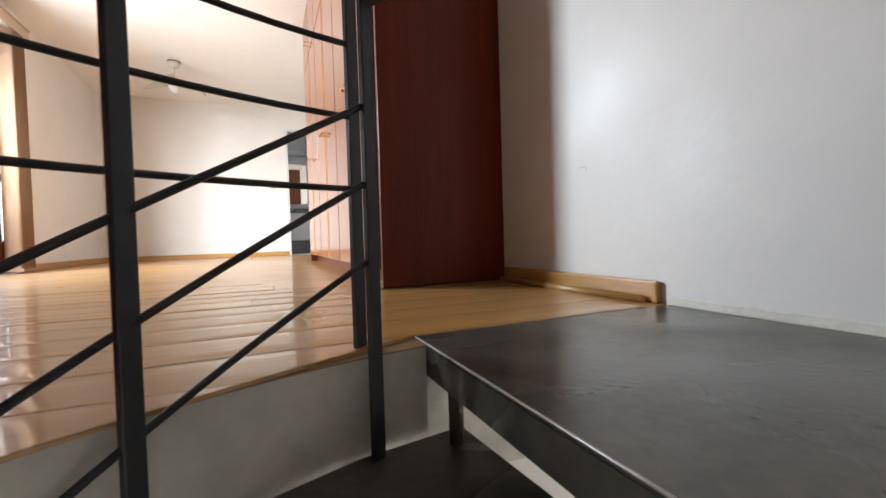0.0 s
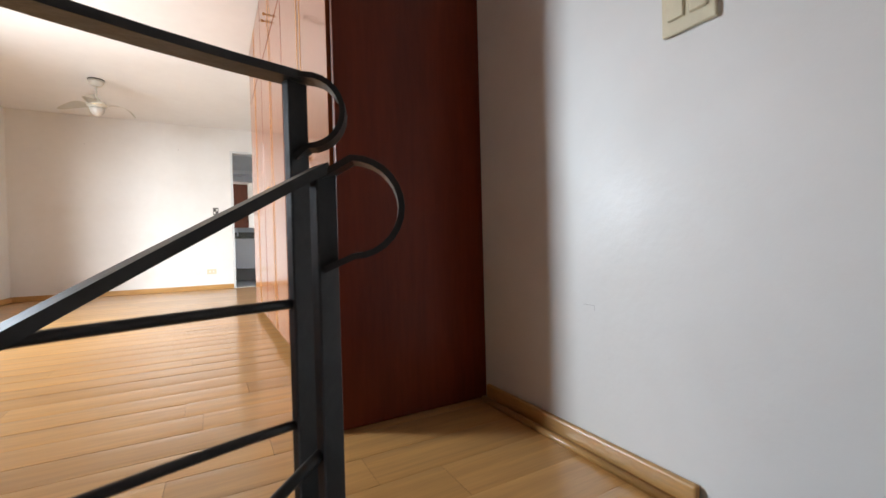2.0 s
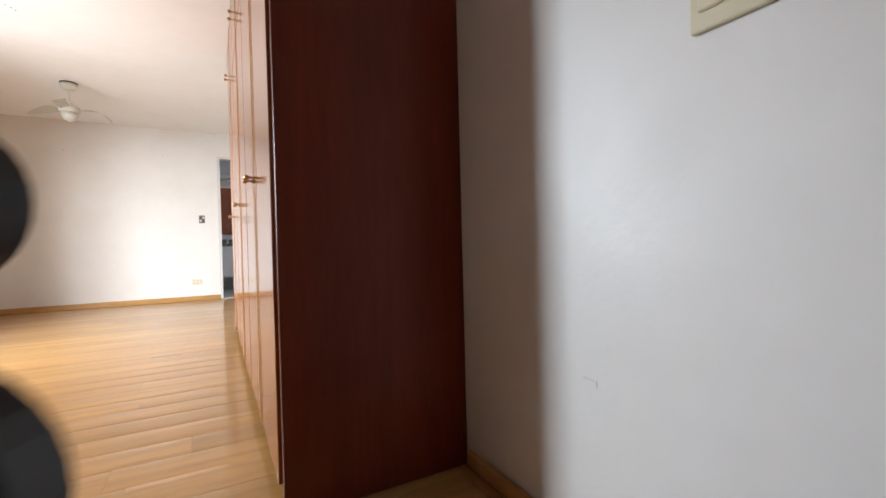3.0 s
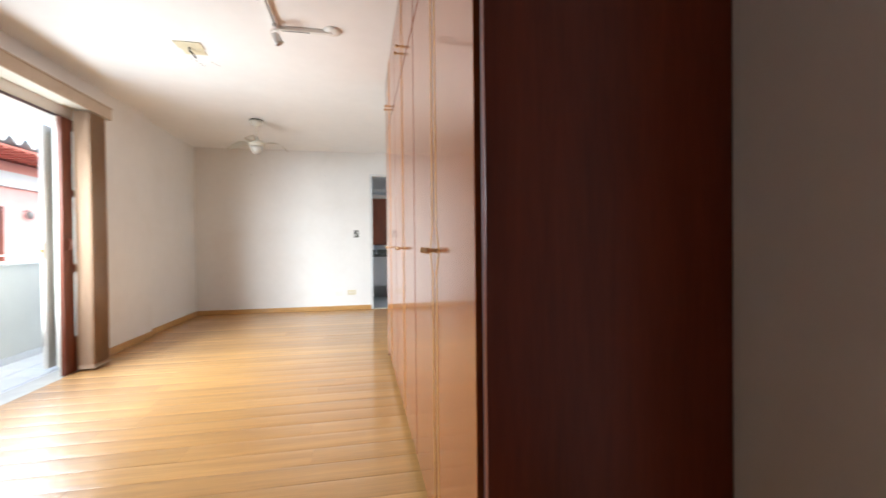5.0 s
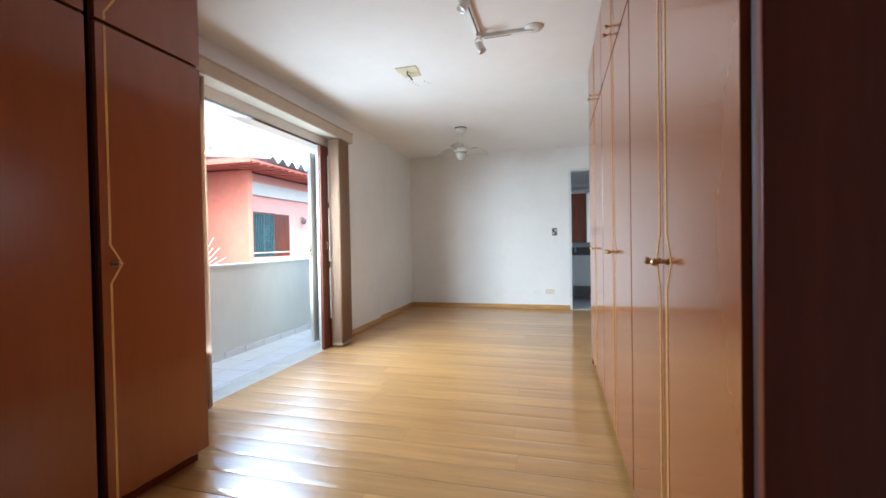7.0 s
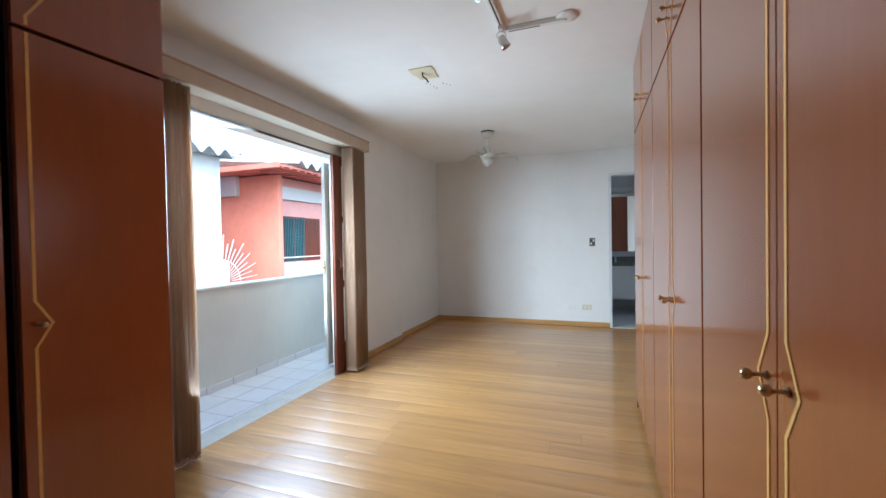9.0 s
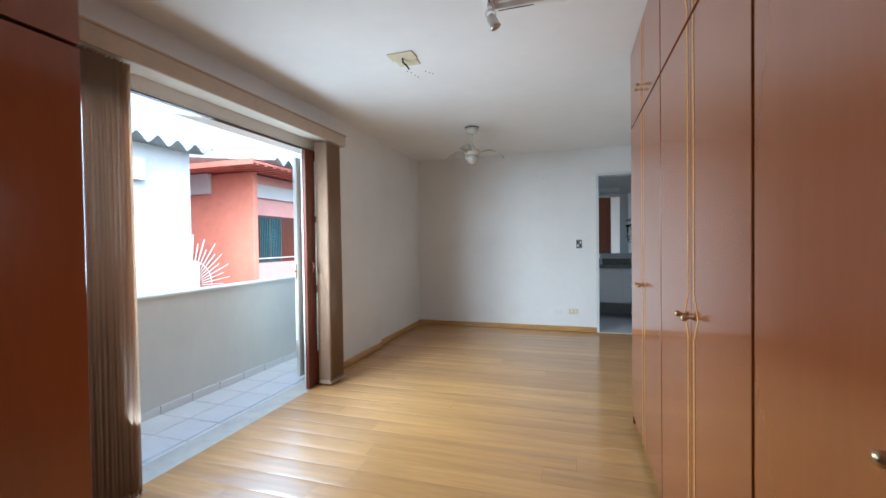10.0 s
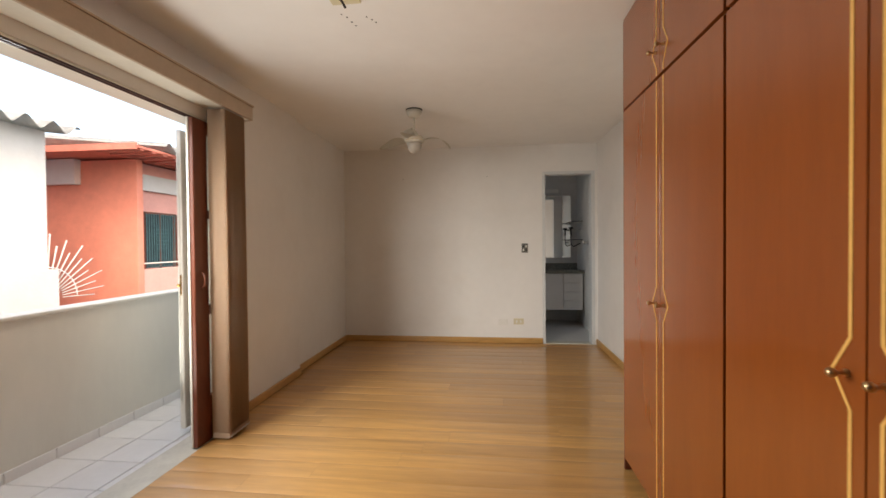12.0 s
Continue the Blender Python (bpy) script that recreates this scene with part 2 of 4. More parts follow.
def lathe(profile, seg=24, centre=(0, 0, 0), axis='z', bm=None):
    """Profile rows (radius, height) turned about an axis."""
    bm = bm or bmesh.new()
    cx, cy, cz = centre
    rings = []
    for r, h in profile:
        ring = []
        for i in range(seg):
            a = 2 * math.pi * i / seg
            u, v = r * math.cos(a), r * math.sin(a)
            if axis == 'z':
                co = (cx + u, cy + v, cz + h)
            elif axis == 'x':
                co = (cx + h, cy + u, cz + v)
            else:
                co = (cx + u, cy + h, cz + v)
            ring.append(bm.verts.new(co))
        rings.append(ring)
    for a, b in zip(rings, rings[1:]):
        for i in range(seg):
            j = (i + 1) % seg
            bm.faces.new((a[i], a[j], b[j], b[i]))
    bm.faces.new(rings[0])
    bm.faces.new(rings[-1])
    bmesh.ops.recalc_face_normals(bm, faces=bm.faces[:])
    for f in bm.faces:
        f.smooth = True
    return bm


def sweep(pts, w, h, side=None, rounded=0, bm=None):
    """A bar swept along points: w across 'side' and h across the other way; rounded gives a round bar of diameter w."""
    bm = bm or bmesh.new()
    pts = [Vector(p) for p in pts]
    rings = []
    for i, p in enumerate(pts):
        t = (pts[min(i + 1, len(pts) - 1)] - pts[max(i - 1, 0)]).normalized()
        s = Vector(side) if side is not None else t.cross(Vector((0, 0, 1)))
        if s.length < 1e-5:
            s = Vector((1, 0, 0))
        s = (s - t * s.dot(t)).normalized()
        u = s.cross(t).normalized()
        if rounded:
            ring = [bm.verts.new(p + (s * math.cos(2 * math.pi * k / rounded) + u * math.sin(2 * math.pi * k / rounded)) * w / 2) for k in range(rounded)]
        else:
            ring = [bm.verts.new(p + s * a * w / 2 + u * b * h / 2) for a, b in ((-1, -1), (1, -1), (1, 1), (-1, 1))]
        rings.append(ring)
    n = len(rings[0])
    for a, b in zip(rings, rings[1:]):
        for i in range(n):
            j = (i + 1) % n
            f = bm.faces.new((a[i], a[j], b[j], b[i]))
            f.smooth = bool(rounded)
    bm.faces.new(rings[0])
    bm.faces.new(rings[-1])
    bmesh.ops.recalc_face_normals(bm, faces=bm.faces[:])
    return bm


def finish(name, bm, material):
    me = bpy.data.meshes.new(name)
    bm.to_mesh(me)
    bm.free()
    me.materials.append(material)
    return new(name, me)


def part(name, bm, material, parent, label=""):
    ob = finish(name, bm, material)
    ob.parent = parent
    if parent.type == 'EMPTY':
        ob.matrix_parent_inverse = Matrix.Translation(parent.location).inverted()
    if label:
        tagged(ob, label=label)
    return ob


def thing(name, label, category, loc, group="", kind=""):
    e = new(name)
    e.empty_display_size = 0.1
    e.location = loc
    return tagged(e, label, category, group, kind)


def structure(name, bm, material, label, category):
    return tagged(finish(name, bm, material), label, category, kind="structure")


# ---- plan ----
CEIL = 2.49
XR = 3.22            # right wall
XL, XLF = 0.05, 0.0  # left wall: beside the balcony door, and beyond its jog
JOG = -1.455
YB = -9.2            # back wall
D0, D1, DTOP = -4.78, -2.47, 2.10   # balcony opening
B0, B1, BTOP = 2.575, 3.165, 2.13   # bathroom opening
CC, RF = (2.646, -8.04), 1.165      # stair axis and radius of the stairwell
LAND_Y, LAND_X = -6.815, 2.485
LOW = -2.8


def on_arc(deg, r, z=None):
    a = radians(deg)
    p = (CC[0] + r * math.cos(a), CC[1] + r * math.sin(a))
    return p if z is None else (*p, z)


# ---- walls, ceiling ----
structure("wall_far", boxes((-0.15, B0, 0, 0.14, LOW, CEIL), (B1, 3.37, 0, 0.14, LOW, CEIL), (B0, B1, 0, 0.14, BTOP, CEIL), (B0, B1, 0, 0.14, LOW, -0.03)),
          M_WALL, "white painted far wall with a doorway opening", "wall")
structure("wall_right", boxm(XR, 3.37, YB, 0, LOW, CEIL), M_WALL, "white painted wall with soft sheen and scuffs", "wall")
structure("wall_left", boxes((-0.15, XL, YB, D0, LOW, CEIL), (-0.15, XL, D1, JOG, LOW, CEIL), (-0.15, XLF, JOG, 0, LOW, CEIL),
                             (-0.15, XL, D0, D1, DTOP, CEIL), (-0.15, XL, D0, D1, LOW, -0.05)),
          M_WALL, "white painted wall with the balcony opening", "wall")
structure("wall_back", boxes((-0.15, 3.37, YB - 0.15, YB, -0.5, CEIL), (-0.15, 0.5, YB - 0.15, YB, LOW, -0.5), (2.9, 3.37, YB - 0.15, YB, LOW, -0.5)), M_WALL, "plain white wall behind the stair", "wall")
structure("ceiling", boxm(-0.15, 3.37, YB - 0.15, 0.14, CEIL, CEIL + 0.12), M_CEIL, "white painted plaster ceiling", "ceiling")
structure("lower_floor", boxm(-0.15, 3.37, YB - 0.15, 0.14, LOW - 0.1, LOW), M_LOWER, "pale tiled floor of the storey below", "floor")

# ---- floor slab with the curved stairwell edge ----
arc = [on_arc(98 + (180 - 98) * i / 24, RF) for i in range(25)]
slab = prism([(XL, YB), (arc[-1][0], YB)] + arc[::-1] + [(LAND_X, LAND_Y), (XR, LAND_Y), (XR, 0), (0.0, 0), (0.0, JOG), (XL, JOG)], -0.32, -0.0095)
structure("floor_slab", slab, M_PLASTER, "rough plastered edge of the floor slab round the stairwell", "floor slab")
floor = thing("floor", "honey-coloured varnished wooden plank floor, worn and glossy", "floor", (1.6, -3.5, 0), kind="structure")
part("floor_base", prism([(XL, YB), (arc[-1][0], YB)] + arc[::-1] + [(LAND_X, LAND_Y), (XR, LAND_Y), (XR, 0), (0.0, 0), (0.0, JOG), (XL, JOG)], -0.0095, -0.0065), M_SUB, floor)


# ---- skirting boards ----
def skirting(label, x0, x1, y0, y1, h=0.07):
    return structure("baseboard", boxm(x0, x1, y0, y1, 0, h, 0.006, 2), M_SKIRT, label, "baseboard")


skirting("honey-coloured wooden skirting along the far wall", XLF, B0 - 0.02, -0.018, -0.001)
skirting("wooden skirting on the wall past the jog", XLF + 0.001, XLF + 0.018, JOG + 0.001, -0.018)
skirting("wooden skirting beside the balcony door", XL + 0.001, XL + 0.018, D1 + 0.03, JOG)
skirting("wooden skirting on the short wall by the bathroom", XR - 0.018, XR - 0.001, -2.9, -0.001)
skirting("wooden skirting with a rounded end at the stair landing", XR - 0.02, XR - 0.001, -6.80, -5.99, 0.062)
structure("trim", sweep([(XR - 0.032, -6.765, 0.008), (XR - 0.032, -5.99, 0.008)], 0.024, 0.02, rounded=10), M_SKIRT, "slim rounded wooden bead at the foot of the skirting", "trim")


# ---- wardrobes ----
def knob(x, y, z, sgn):
    """A turned knob on a short neck."""
    prof = [(0.008, 0.0), (0.008, 0.0035), (0.0055, 0.0055), (0.004, 0.009), (0.004, 0.019), (0.006, 0.022), (0.0093, 0.0255), (0.0106, 0.031), (0.0093, 0.036), (0.0055, 0.0395), (0.0015, 0.0405)]
    return lathe([(a, sgn * h) for a, h in prof], 16, (x, y, z), 'x')


def inlay(x, yl, out, z0, z1, zk, sgn, jog=0.045, half=0.075):
    """A thin inlaid line beside the closing edge that swerves round the knob."""
    bm = bmesh.new()
    w = 0.0045
    zs = [z0, zk - half, zk, zk + half, z1] if zk else [z0, z1]
    ys = [yl, yl, yl + out * jog, yl, yl] if zk else [yl, yl]
    a = [[bm.verts.new((x + sgn * d, y + s * w, z)) for s in (-1, 1)] for y, z in zip(ys, zs) for d in (0.0,)]
    b = [[bm.verts.new((x + sgn * 0.0015, y + s * w, z)) for s in (-1, 1)] for y, z in zip(ys, zs)]
    for i in range(len(a) - 1):
        bm.faces.new((b[i][0], b[i][1], b[i + 1][1], b[i + 1][0]))
        bm.faces.new((a[i][0], b[i][0], b[i + 1][0], a[i + 1][0]))
        bm.faces.new((a[i][1], a[i + 1][1], b[i + 1][1], b[i][1]))
    bmesh.ops.recalc_face_normals(bm, faces=bm.faces[:])
    return bm


def wardrobe_door(unit, name, x, y0, y1, z0, z1, sgn, edge, zk):
    """edge: +1 the closing edge is at y1, -1 at y0."""
    g = 0.002
    d = part(name, boxm(x - sgn * 0.02, x, y0 + g, y1 - g, z0, z1, 0.0012, 1), M_DOORW, unit)
    ye = y1 if edge > 0 else y0
    part("inlay", inlay(x, ye - edge * 0.036, -edge, z0 + 0.004, z1 - 0.004, zk, sgn), M_INLAY, d, "pale maple inlay line")
    part("knob", knob(x, ye - edge * 0.044, zk, sgn), M_BRASS, d, "aged brass knob")
    return d


def wardrobe(label, xf, xb, y0, y1, split, sgn, pair, group):
    """A fitted wardrobe unit from floor to ceiling: front at xf, back at xb."""
    u = thing("wardrobe", label, "wardrobe", ((xf + xb) / 2, (y0 + y1) / 2, 0), group)
    lo, hi = sorted((xf - sgn * 0.022, xb))
    top = CEIL - 0.006
    part("carcass", boxm(lo, hi, y0, y1, 0.075, top), M_GAP, u, "dark carcass")
    part("plinth", boxm(*sorted((xf - sgn * 0.07, xb)), y0, y1, 0, 0.073), M_END, u, "recessed dark plinth")
    g = 0.006
    for name, z0, z1, zk in (("door", 0.078, split - 0.007, 1.0), ("upper_door", split + 0.007, top - 0.002, split + 0.115)):
        if pair:
            ym = (y0 + y1) / 2
            wardrobe_door(u, name, xf, y0 + g, ym, z0, z1, sgn, 1, zk)
            wardrobe_door(u, name, xf, ym, y1 - g, z0, z1, sgn, -1, zk)
        else:
            wardrobe_door(u, name, xf, y0 + g, y1, z0, z1, sgn, -1, zk)
    return u


XW = 2.636
for y1 in (-2.92, -3.92, -4.92):
    wardrobe("cherry-veneered fitted wardrobe with two tall doors and brass knobs", XW, XR - 0.003, y1 - 1.0, y1, 1.99, -1, True, "wardrobes along the right wall")
endp = thing("wardrobe_end_panel", "dark mahogany end panel closing the wardrobe row", "end panel", (2.93, -5.96, 0))
part("filler", boxm(XW + 0.012, XR - 0.003, -5.948, -5.922, 0.0, CEIL - 0.006), M_GAP, endp, "dark filler strip")
part("panel", boxm(XW + 0.006, XR - 0.003, -5.97, -5.949, 0.004, CEIL - 0.006, 0.003, 2), M_END, endp)
part("foot", boxm(XW - 0.014, XW + 0.0055, -5.974, -5.945, 0, 0.032, 0.003), M_PLASTER, endp, "pale levelling block")

fare = thing("wardrobe_end_panel", "red-brown end panel at the far end of the wardrobe row", "end panel", (2.93, -2.905, 0))
part("panel", boxm(XW + 0.006, XR - 0.003, -2.918, -2.900, 0.003, CEIL - 0.006, 0.003, 2), M_REDW, fare)
XWL = 0.69
wardrobe("cherry-veneered wardrobe with one tall door beside the balcony blind", XWL, XL + 0.003, -5.488, -5.0, 1.93, 1, False, "wardrobes along the left wall")
wardrobe("cherry-veneered fitted wardrobe with two tall doors", XWL, XL + 0.003, -6.508, -5.508, 1.93, 1, True, "wardrobes along the left wall")


# ---- balcony door, blinds, valance ----
frame_ = thing("window_1", "wide balcony opening with a red-brown timber frame and sliding leaf", "balcony door", (0.0, -3.6, 0), kind="structure")
part("sill", boxm(-0.112, 0.084, D0, D1, -0.05, -0.004, 0.006, 2), M_STONE, frame_, "worn pale stone threshold")
part("head_board", boxm(-0.145, 0.048, D0, D1, 2.088, 2.0995, 0.002), M_CREAM, frame_, "pale painted head board")
for gx in (0.010, 0.034):
    part("head_track", boxm(gx, gx + 0.009, D0, D1, 2.078, 2.0875, 0.001), M_GAP, frame_, "thin dark metal track")


def glazed_leaf(name, label, x, y0, y1):
    leaf = thing(name, label, "door", (x, (y0 + y1) / 2, 0.0))
    t = 0.02
    part("stile", boxm(x - t, x + t, y0, y0 + 0.13, 0.002, 2.07, 0.004), M_REDW, leaf)
    part("stile", boxm(x - t, x + t, y1 - 0.10, y1, 0.002, 2.07, 0.004), M_REDW, leaf)
    for z0, z1 in ((0.002, 0.29), (0.82, 0.885), (1.445, 1.50), (1.99, 2.07)):
        part("rail", boxm(x - t, x + t, y0 + 0.13, y1 - 0.10, z0, z1, 0.004), M_REDW, leaf)
    for z0, z1 in ((0.29, 0.82), (0.885, 1.445), (1.50, 1.99)):
        g = part("pane", boxm(x - 0.003, x + 0.003, y0 + 0.131, y1 - 0.101, z0 + 0.001, z1 - 0.001), M_GLASS, leaf)
        g.visible_shadow = False
    part("edge_strip", boxm(x - t, x - t + 0.013, y0 - 0.008, y0 - 0.0005, 0.002, 2.07, 0.002), M_CREAM, leaf, "pale metal edge strip")
    hb = sweep([(x + t, y0 + 0.06, 1.0), (x + t + 0.02, y0 + 0.06, 1.015), (x + t + 0.026, y0 + 0.06, 1.05), (x + t + 0.02, y0 + 0.06, 1.085), (x + t, y0 + 0.06, 1.10)], 0.012, 0.012, (0, 1, 0), 8)
    part("pull_handle", hb, M_REDW, leaf)
    return leaf


glazed_leaf("glazed_door_leaf", "red-brown timber door leaf with three glass panes, slid open", 0.06, -2.925, -2.475)


def shutter_leaf(label, x, y0, y1):
    """Tall cream folding shutter of narrow upright panels."""
    s = thing("folding_shutter", label, "shutter", (x, (y0 + y1) / 2, 0), "folded shutters")
    part("stile", boxm(x - 0.018, x + 0.018, y0, y0 + 0.05, 0.004, 2.065, 0.004), M_CREAM, s)
    part("stile", boxm(x - 0.018, x + 0.018, y1 - 0.05, y1, 0.004, 2.065, 0.004), M_CREAM, s)
    part("panel", boxm(x - 0.008, x + 0.008, y0 + 0.05, y1 - 0.05, 0.06, 2.01), M_CREAM, s)
    for z0, z1 in ((0.004, 0.06), (2.01, 2.065), (1.0, 1.05)):
        part("rail", boxm(x - 0.016, x + 0.016, y0 + 0.05, y1 - 0.05, z0, z1), M_CREAM, s)
    return s


sa = shutter_leaf("cream-painted metal shutter folded back at the balcony door", -0.215, -2.68, -2.30)
part("bolt_plate", boxm(-0.225, -0.205, -2.684, -2.680, 0.93, 1.07, 0.002), M_GOLD, sa, "brass lock plate")
part("bolt", sweep([(-0.215, -2.69, 0.20), (-0.215, -2.69, 1.9)], 0.008, 0.008, (1, 0, 0), 8), M_CREAM, sa)
part("bolt_knob", lathe([(0.004, 0), (0.011, -0.008), (0.011, -0.018), (0.004, -0.024)], 12, (-0.215, -2.684, 1.0), 'y'), M_GOLD, sa, "brass knob")
shutter_leaf("second cream metal shutter leaf folded behind the first", -0.14, -2.64, -2.30)


def blind(label, y0, y1, n, x, width, angle, group="blinds"):
    """A stacked vertical blind: hanging fabric slats with weighted feet and a bead chain."""
    b = thing("vertical_blind", label, "blind", (x, (y0 + y1) / 2, 2.15), group)
    for i in range(n):
        y = y0 + (y1 - y0) * (i + 0.5) / n
        a = radians(angle + 3 * math.sin(i * 2.1))
        bm = bmesh.new()
        rows = []
        for z in (0.03, 0.06, 0.8, 1.5, 2.15):
            row = []
            for k in range(5):
                u = (k / 4 - 0.5) * width
                bow = 0.006 * (1 - (2 * k / 4 - 1) ** 2)
                row.append(bm.verts.new((x + u * math.cos(a) - bow * math.sin(a), y + u * math.sin(a) + bow * math.cos(a) + 0.003 * math.sin(i + z * 2), z)))
            rows.append(row)
        for r, s in zip(rows, rows[1:]):
            for k in range(4):
                f = bm.faces.new((r[k], r[k + 1], s[k + 1], s[k]))
                f.smooth = True
        bmesh.ops.solidify(bm, geom=bm.faces[:], thickness=0.0016)
        part("slat", bm, M_FABRIC, b)
        part("weight", boxm(x - width / 2 * abs(math.cos(a)), x + width / 2 * abs(math.cos(a)), y - 0.004, y + 0.004, 0.018, 0.05), M_FABRIC, b)
    pts = [(x + width / 2 + 0.004, y0 + (y1 - y0) * k / 12, 0.035 - 0.012 * (k % 2)) for k in range(13)]
    part("bead_chain", sweep(pts, 0.005, 0.005, (0, 0, 1), 6), M_WHITEP, b, "white bead chain")
    return b


blind("beige vertical blind slats stacked beside the door leaf", -2.815, -2.59, 14, 0.158, 0.118, 4)
blind("beige vertical blind slats stacked beside the wardrobe", -4.985, -4.47, 27, 0.150, 0.105, 5)
val = thing("blind_valance", "beige fabric-covered valance box over the balcony opening", "valance", (0.15, -3.7, 2.2))
part("front_board", boxm(0.193, 0.210, -4.985, -2.475, 2.165, 2.262, 0.003), M_VAL, val)
part("end_cap", boxm(XL + 0.002, 0.1925, -2.492, -2.475, 2.165, 2.262, 0.003), M_VAL, val)
part("lip", boxm(XL + 0.002, 0.217, -4.985, -2.468, 2.2625, 2.274, 0.002), M_VAL, val)
part("soffit_board", boxm(0.053, 0.1925, -4.98, -2.4925, 2.168, 2.1735, 0.001), M_CREAM, val, "grey-beige board closing the box underneath")
part("head_rail", boxm(0.11, 0.155, -4.98, -2.50, 2.18, 2.21, 0.003), M_WHITEP, val)

# ---- ceiling things ----
FX, FY = 1.224, -1.56
fan = thing("ceiling_fan", "white ceiling fan at rest with a frosted bowl lamp", "ceiling fan", (FX, FY, CEIL))
part("canopy", lathe([(0.016, -0.075), (0.05, -0.066), (0.066, -0.04), (0.072, -0.012)], 24, (FX, FY, CEIL)), M_FAN, fan)
# black ring fills the gap at the ceiling, its colour standing for shade
part("canopy_gap_shade", lathe([(0.073, -0.012), (0.075, -0.006), (0.075, -0.001)], 24, (FX, FY, CEIL)), M_BLACK, fan, "black ring for the shaded gap above the canopy")
part("downrod", lathe([(0.008, -0.20), (0.008, -0.072)], 12, (FX, FY, CEIL)), M_FAN, fan)
part("motor", lathe([(0.025, -0.306), (0.082, -0.300), (0.088, -0.285), (0.088, -0.262), (0.072, -0.245), (0.038, -0.236), (0.028, -0.21), (0.016, -0.192)], 28, (FX, FY, CEIL)), M_FAN, fan)
part("trim_ring", lathe([(0.083, -0.290), (0.0895, -0.284), (0.083, -0.278)], 28, (FX, FY, CEIL)), M_GOLD, fan)
part("glass_bowl", lathe([(0.004, -0.398), (0.028, -0.392), (0.050, -0.372), (0.064, -0.345), (0.070, -0.307)], 28, (FX, FY, CEIL)), M_FROST, fan, "frosted glass bowl")
for a0 in (18, 138, 258):
    bm = bmesh.new()
    rows = []
    for i in range(11):
        s = i / 10
        r = 0.08 + 0.31 * s
        w = 0.018 + 0.036 * math.sin(math.pi * min(1, s * 0.9 + 0.12)) ** 0.8
        if s > 0.9:
            w *= 0.55
        sweep_a = radians(a0 + 20 * s * s)
        zz = -0.272 + 0.035 * math.sin(math.pi * s) - 0.045 * s * s
        row = []
        for k in (-1, -0.3, 0.4, 1):
            rr, ta = r, sweep_a
            px = FX + rr * math.cos(ta) - k * w * math.sin(ta)
            py = FY + rr * math.sin(ta) + k * w * math.cos(ta)
            row.append(bm.verts.new((px, py, CEIL + zz + 0.35 * k * w)))
        rows.append(row)
    for r, s in zip(rows, rows[1:]):
        for k in range(3):
            f = bm.faces.new((r[k], r[k + 1], s[k + 1], s[k]))
            f.smooth = True
    bmesh.ops.solidify(bm, geom=bm.faces[:], thickness=0.006)
    part("blade", bm, M_FAN, fan)

track = thing("track_light", "white L-shaped spotlight track with small metal spots", "track light", (1.87, -3.8, CEIL))
part("rail", boxm(1.855, 1.885, -4.95, -3.815, CEIL - 0.028, CEIL - 0.001, 0.003), M_WHITEP, track)
part("rail", boxm(1.855, 2.225, -3.81, -3.78, CEIL - 0.028, CEIL - 0.001, 0.003), M_WHITEP, track)
part("conductor_slot", boxes((1.866, 1.874, -4.93, -3.83, CEIL - 0.0292, CEIL - 0.0275), (1.90, 2.08, -3.799, -3.791, CEIL - 0.0292, CEIL - 0.0275)), M_BLACK, track, "dark slot")
part("feed_plate", lathe([(0.02, -0.02), (0.058, -0.014), (0.062, -0.001)], 24, (2.23, -3.80, CEIL)), M_WHITEP, track)


def spot(x, y, turn):
    s = thing("spotlight", "small brushed metal spotlight on the ceiling track", "spotlight", (x, y, CEIL - 0.03), "track spotlights")
    part("adapter", boxm(x - 0.014, x + 0.014, y - 0.03, y + 0.03, CEIL - 0.052, CEIL - 0.0295, 0.003), M_WHITEP, s)
    ring = [(x + 0.026 * math.cos(radians(turn)) * math.cos(t), y + 0.026 * math.sin(radians(turn)) * math.cos(t), CEIL - 0.076 + 0.024 * math.sin(t)) for t in [2 * math.pi * i / 20 for i in range(21)]]
    part("yoke", sweep(ring, 0.005, 0.005, None, 6), M_CHROME, s)
    bm = lathe([(0.009, 0.036), (0.018, 0.032), (0.025, 0.014), (0.026, -0.022), (0.029, -0.036), (0.026, -0.038), (0.021, -0.025)], 20)
    bmesh.ops.transform(bm, matrix=Matrix.Translation((x + 0.01, y, CEIL - 0.112)) @ Matrix.Rotation(radians(turn), 4, 'Z') @ Matrix.Rotation(radians(28), 4, 'Y'), verts=bm.verts[:])
    part("head", bm, M_CHROME, s)
    return s


spot(1.87, -3.86, 200)
spot(1.87, -4.38, 30)

